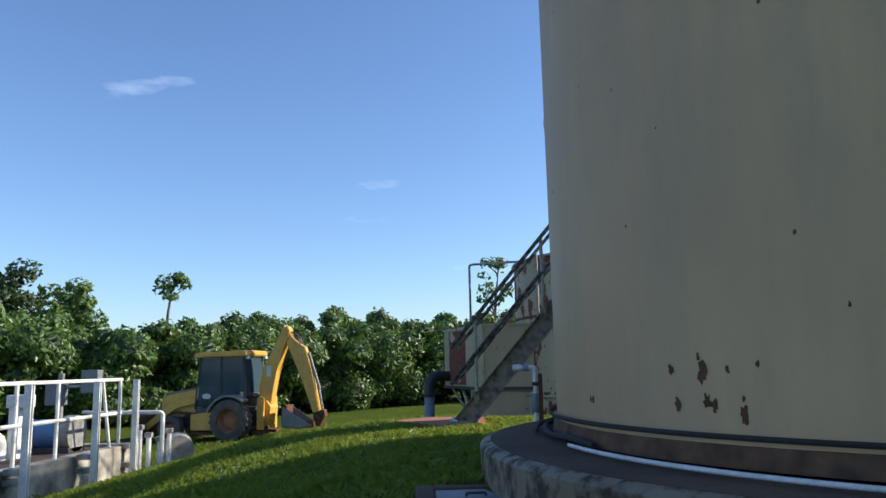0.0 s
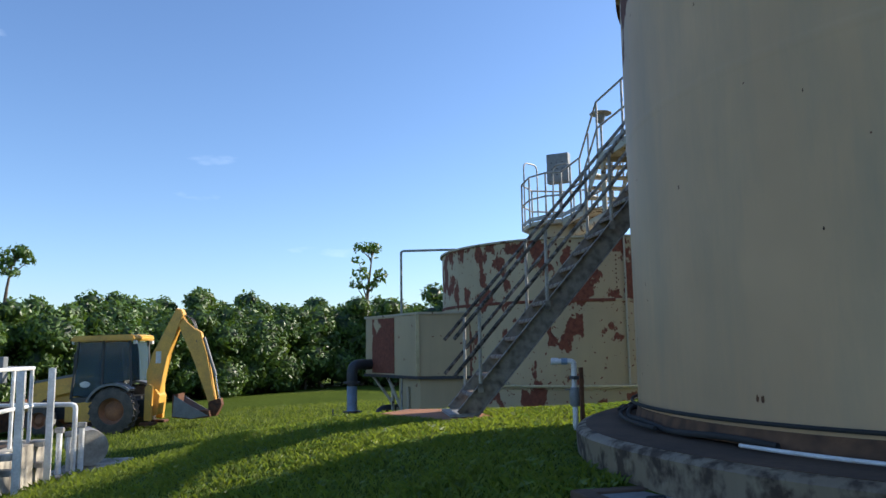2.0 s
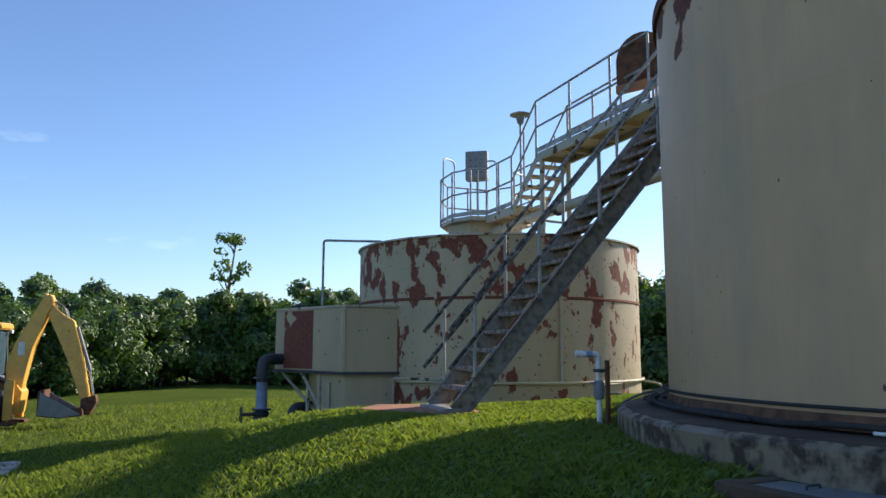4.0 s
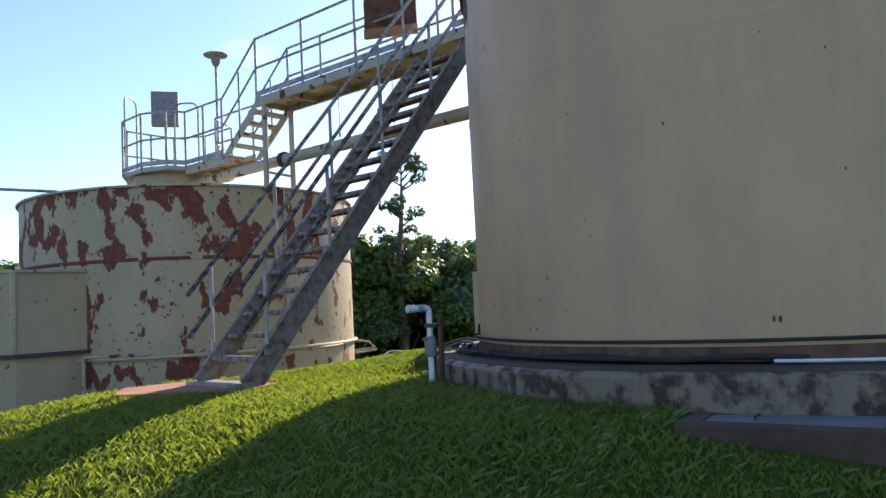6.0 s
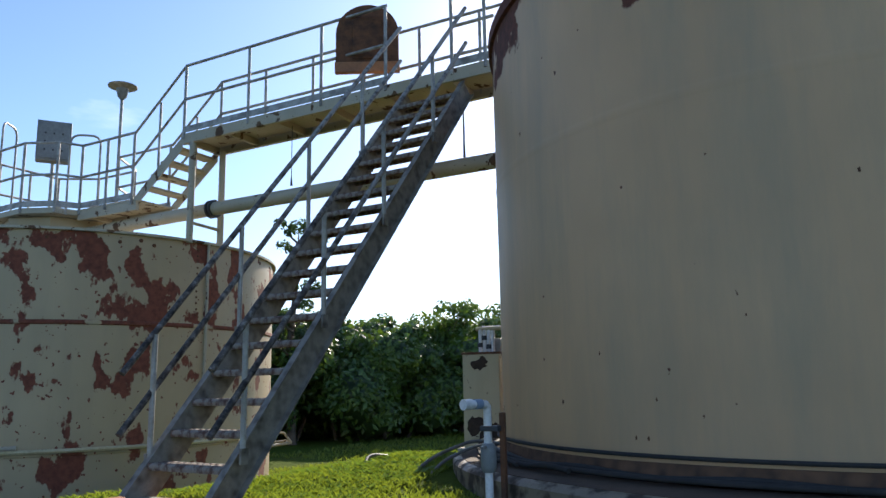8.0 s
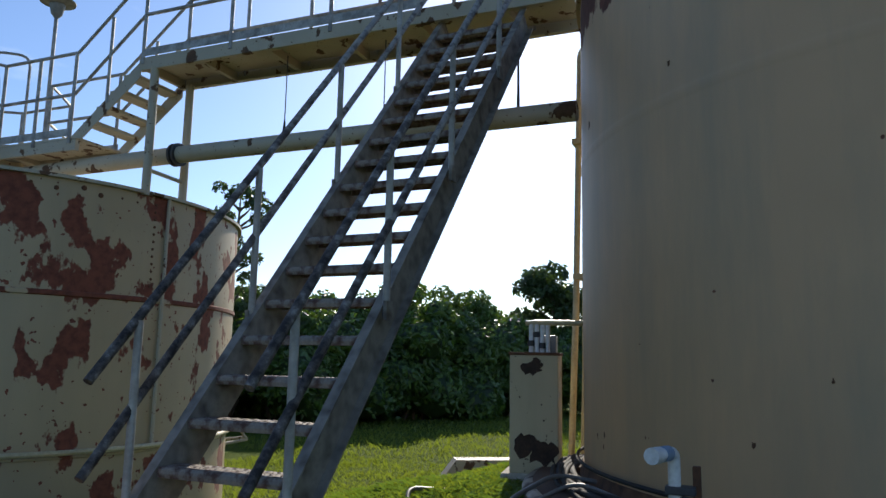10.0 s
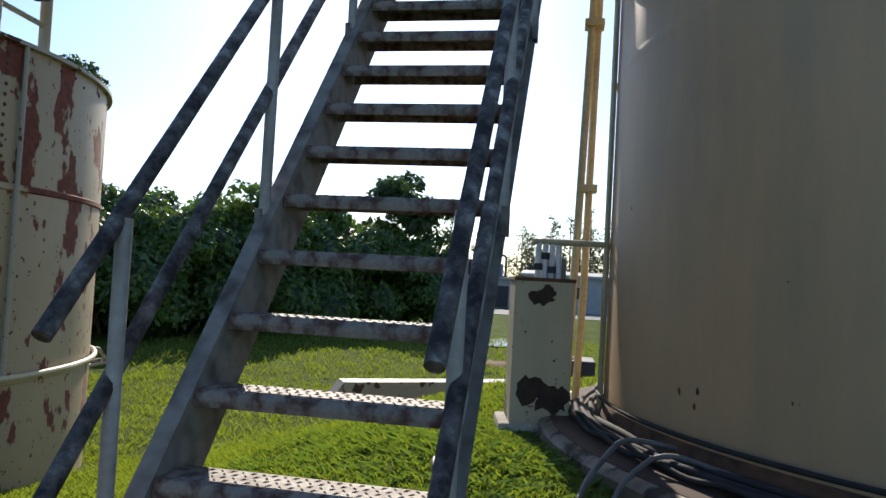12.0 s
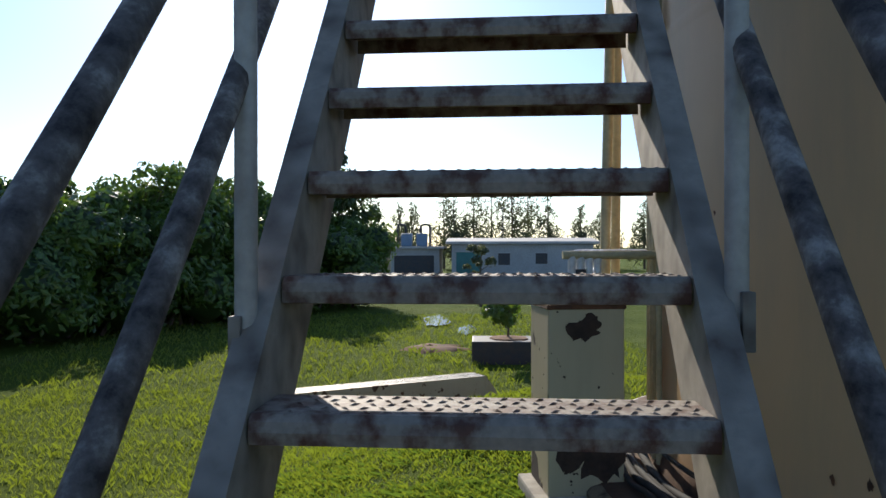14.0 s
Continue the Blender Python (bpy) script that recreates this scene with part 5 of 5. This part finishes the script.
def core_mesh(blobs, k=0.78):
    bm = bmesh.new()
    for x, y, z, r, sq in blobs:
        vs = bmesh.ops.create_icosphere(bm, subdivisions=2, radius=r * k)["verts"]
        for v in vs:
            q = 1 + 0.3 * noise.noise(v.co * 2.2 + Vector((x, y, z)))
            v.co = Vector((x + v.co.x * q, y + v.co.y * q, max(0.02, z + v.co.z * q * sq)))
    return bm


def shrub(seed, blobs, leaves, size):
    t = thing("shrub", "dense dark green broad-leaved shrub along the lawn edge", "shrub", group="shrubs round the lawn")
    # solid filler in a darker green: the crown's inner shade is in its colour
    part("shade_core", core_mesh(blobs), "leaf_dark", t, smooth=60)
    o = new("crown", leaf_mesh("crown", blobs, leaves, size, seed, "leaf"))
    o.parent = t
    random.seed(seed)
    for i in range(3):
        b = blobs[i % len(blobs)]
        part("stem", tube([(b[0] * 0.3, b[1] * 0.3, -0.3), (b[0] * 0.7, b[1] * 0.7, b[2] * 0.6), (b[0], b[1], b[2])], [0.07, 0.05, 0.02], 6), "bark", t)
    return t


def blob_set(seed, w, h):
    rng = random.Random(seed)
    out = []
    for i in range(11):
        a = rng.random() * 6.283
        d = w * (0.25 + 0.65 * rng.random())
        z = h * (0.15 + 0.62 * rng.random() ** 0.9)
        out.append((d * math.cos(a), d * math.sin(a), z, w * (0.36 + 0.22 * rng.random()), 0.85 + 0.25 * rng.random()))
    for i in range(4):
        a = rng.random() * 6.283
        out.append((w * 0.45 * math.cos(a), w * 0.45 * math.sin(a), h * (0.80 + 0.14 * rng.random()), w * 0.24, 1.0))
    return out


SHRUBS = [shrub(20 + i, blob_set(40 + i, 1.9, 3.7), 7500, 0.125) for i in range(4)]
for s in SHRUBS:
    s.location = (0, 0, -50)
HEDGE = [(-27, 10, 5.2), (-21, 14.5, 4.5), (-16, 18.5, 4.0), (-11, 22.5, 4.0), (-5, 28.0, 4.4), (0, 30.3, 4.5), (7, 30, 4.6), (13, 25, 4.8), (17.5, 18, 4.8), (21.5, 13.6, 4.5), (26, 11.0, 4.5), (31, 8.6, 4.5), (35.5, 6.4, 4.0)]
rngh = random.Random(77)
for n_, ((xa, ya, ha), (xb, yb, hb)) in enumerate(zip(HEDGE, HEDGE[1:])):
    L = math.hypot(xb - xa, yb - ya)
    steps = max(1, round(L / 2.1))
    ox, oy = (yb - ya) / L, -(xb - xa) / L
    for row in range(2):
        for k in range(steps):
            f = (k + 0.3 + 0.4 * rngh.random() + 0.5 * row) / steps
            x, y, h = xa + (xb - xa) * f, ya + (yb - ya) * f, ha + (hb - ha) * f
            back = -(0.2 * rngh.random() + row * 2.6)
            x, y = x + ox * back, y + oy * back
            sc = (h / 3.7) * (0.90 + 0.22 * rngh.random()) * (1.0 if row == 0 else 1.08)
            c = copy_thing(SHRUBS[rngh.randrange(4)], pose(x, y, land(x, y) - 0.15, 0, 0, rngh.random() * 360) @ Matrix.Diagonal((sc * 0.98, sc * 0.98, sc, 1)))
            c.scale = (sc * 0.98, sc * 0.98, sc)
            tagged(c, group="shrubs round the lawn")
for s in SHRUBS:
    for o in list(s.children):
        bpy.data.objects.remove(o)
    bpy.data.objects.remove(s)


def small_tree(x, y, h, seed, label, leaves, spread, size=0.13, material="leaf", lean=0.1, start=0.45):
    """A tapered trunk with forking limbs and loose leaf clumps at their ends."""
    g = land(x, y)
    t = thing("tree", label, "tree", at=(x, y, g))
    rng = random.Random(seed)
    top = Vector((lean * h, 0, h))
    part("trunk", tube([(0, 0, -0.2), (lean * h * 0.2, 0.03 * h, h * 0.4), (lean * h * 0.6, 0.0, h * 0.75), top], [0.022 * h + 0.03, 0.016 * h + 0.02, 0.010 * h, 0.015], 8), "bark", t, smooth=50)
    blobs = [(top.x, top.y, h, spread * 0.32, 1.0)]
    for i in range(9 if leaves < 2000 else 22):
        f = start + (0.95 - start) * rng.random()
        a = rng.random() * 6.283
        base = Vector((lean * h * f * f, 0, h * f))
        L = spread * (0.5 + 0.5 * rng.random()) * (1.15 - 0.5 * f)
        tip = base + Vector((math.cos(a) * L, math.sin(a) * L, L * (0.5 + 0.6 * rng.random())))
        mid = base.lerp(tip, 0.5) + Vector((0, 0, -0.08 * L))
        part("limb", tube([base, mid, tip], [0.007 * h, 0.004 * h, 0.008], 6), "bark", t, smooth=50)
        blobs.append((tip.x, tip.y, tip.z, spread * (0.20 + 0.16 * rng.random()), 0.9))
        if rng.random() < 0.6:
            blobs.append((mid.x, mid.y, mid.z + 0.1, spread * 0.16, 0.9))
    o = new("crown", leaf_mesh("crown", blobs, leaves, size, seed, material))
    o.parent = t
    return t


small_tree(-16.7, 28.8, 7.0, 3, "slender young tree with a loose leafy crown", 420, 1.1, 0.16, start=0.8)
small_tree(0.6, 33.0, 7.4, 8, "thin leaning tree with sparse leaves and bare twigs", 520, 1.5, 0.15, lean=0.08, start=0.6)
small_tree(18.4, 14.6, 8.2, 13, "tall narrow tree with open foliage above the shrubs", 3200, 1.2, 0.10, "leaf_dark", 0.03, 0.35)
small_tree(36.0, 7.6, 6.2, 17, "dark rounded tree with dense crown", 5200, 2.2, 0.18, "leaf_dark", 0.02, 0.5)
small_tree(26.5, 12.6, 4.6, 21, "bushy tree rising above the shrubs", 3000, 2.0, 0.14, "leaf", 0.02, 0.5)
small_tree(30.0, 10.4, 5.0, 23, "bushy tree rising above the shrubs", 3000, 1.8, 0.14, "leaf", 0.02, 0.5)
small_tree(-22.6, 23.6, 6.2, 27, "dark leafy tree behind the shrubs", 4200, 2.4, 0.17, "leaf_dark", 0.02, 0.4)
small_tree(-19.6, 25.2, 5.2, 29, "leafy tree behind the shrubs", 3600, 2.2, 0.16, "leaf", 0.02, 0.4)
small_tree(34.5, 0.2, 2.6, 33, "small feathery young tree on the far lawn", 1100, 0.8, 0.10, "needle", 0.0, 0.25)
small_tree(17.9, -0.4, 1.25, 37, "leafy garden plant growing in the planter", 700, 0.75, 0.10, "weed", 0.0, 0.5)


def casuarina(x, y, h, seed, name_label):
    h *= 1.3
    g = land(x, y)
    t = thing("pine_tree", name_label, "tree", group="feathery pines behind the yard", at=(x, y, g))
    rng = random.Random(seed)
    part("trunk", tube([(0, 0, -0.2), (0.1, 0, h * 0.5), (0.0, 0.1, h)], [0.16, 0.10, 0.02], 7), "bark", t, smooth=50)
    blobs = []
    for i in range(26):
        f = 0.18 + 0.82 * (i / 26)
        a = rng.random() * 6.283
        L = h * 0.20 * (1.12 - f) * (0.5 + 0.7 * rng.random())
        blobs.append((L * math.cos(a), L * math.sin(a), h * f, 0.12 * h * (1.15 - f) * (0.6 + 0.6 * rng.random()) + 0.1, 1.5))
    o = new("crown", leaf_mesh("crown", blobs, 1700, 0.15, seed, "needle", long=3.6, up=0.8))
    o.parent = t
    return t


rngp = random.Random(5)
for i, (px, py, ph) in enumerate([(88, 19, 7.6), (90, 17.2, 8.2), (92, 13.6, 8.6), (86, 8.0, 6.2), (94, 4.6, 7.6), (90, 3.2, 6.8), (92, 0.8, 8.4), (93, -1.4, 8.8), (90, -3.8, 9.0), (94, -6.0, 8.6), (91, -8.2, 7.2), (96, 10.5, 6.6), (90, -12.0, 6.0), (92, -15.5, 7.4), (92, -20, 6.5), (90, 23, 7.0), (94, 27, 7.5)]):
    casuarina(px, py, ph, 100 + i, "tall feathery pine behind the yard buildings")


# ---- grass and weeds ----
def clear(x, y):
    """True where grass may grow."""
    if math.hypot(x - 4.08, y + 3.9) < 3.70 or math.hypot(x - TANK_B[0], y - TANK_B[1]) < RAD_B + 0.02:
        return False
    if -0.80 < x < 0.48 and -0.26 < y < 1.36 and y > -0.26 + (0.0 if x > -0.2 else (-0.2 - x) * 1.6):
        return False
    if abs(x - MAN[0]) < 0.46 and abs(y - MAN[1]) < 0.66:
        return False
    return True


def turf_blades(name, label, regions, material, height, width, seed, lean=0.5):
    rng = np.random.default_rng(seed)
    verts, faces = [], []
    for x0, x1, y0, y1, dens, grow in regions:
        k = int((x1 - x0) * (y1 - y0) * dens)
        for x, y, a, b, c, d in zip(rng.uniform(x0, x1, k), rng.uniform(y0, y1, k), rng.random(k), rng.random(k), rng.random(k), rng.random(k)):
            if not clear(x, y):
                continue
            lush = noise.noise((x * 1.3, y * 1.3, 3.0)) * 0.5 + 0.5
            if d > 0.35 + lush:
                continue
            z = land(x, y) - 0.01
            h = height * grow * (0.45 + 0.75 * b) * (0.55 + 0.8 * lush)
            w = width * grow * (0.6 + 0.8 * c)
            ca, sa = math.cos(a * 6.283), math.sin(a * 6.283)
            tilt = lean * h * (0.3 + c)
            i = len(verts)
            verts += [(x - sa * w, y + ca * w, z), (x + sa * w, y - ca * w, z), (x + ca * tilt * 0.4, y + sa * tilt * 0.4, z + h * 0.7), (x + ca * tilt * 1.5, y + sa * tilt * 1.5, z + h)]
            faces += [(i, i + 1, i + 2), (i + 1, i + 3, i + 2)]
    me = bpy.data.meshes.new(name)
    me.from_pydata(verts, [], faces)
    me.materials.append(M[material])
    tagged(new(name, me), label, "grass", kind="stuff")


MAN = (0.40, -4.95)
turf_blades("grass", "thick short green grass over the mound", [(-5.2, 1.6, -9.5, 1.0, 1500, 1.0), (-4.5, 3.0, 1.0, 9.0, 420, 1.1), (-0.8, 6.5, -0.7, 5.5, 1700, 0.85), (6.5, 14, -3, 9, 300, 1.3), (14, 30, -4, 12, 70, 2.0), (-9, -4.5, -6, 16, 120, 1.5), (-4.5, 3, 9, 18, 120, 1.6), (0.0, 3.0, -9.5, -6.0, 500, 1.0)], "grass", 0.068, 0.0048, 4)
turf_blades("weeds", "broad-leaved creeping weeds among the grass", [(0.6, 4.6, -0.6, 1.8, 1500, 1.0), (4.6, 6.5, -0.4, 2.6, 400, 1.0), (-3.5, 1.0, -6.0, -0.2, 420, 1.0), (-2.5, 1.5, -0.2, 5.0, 320, 1.0)], "weed", 0.055, 0.010, 9, 1.4)
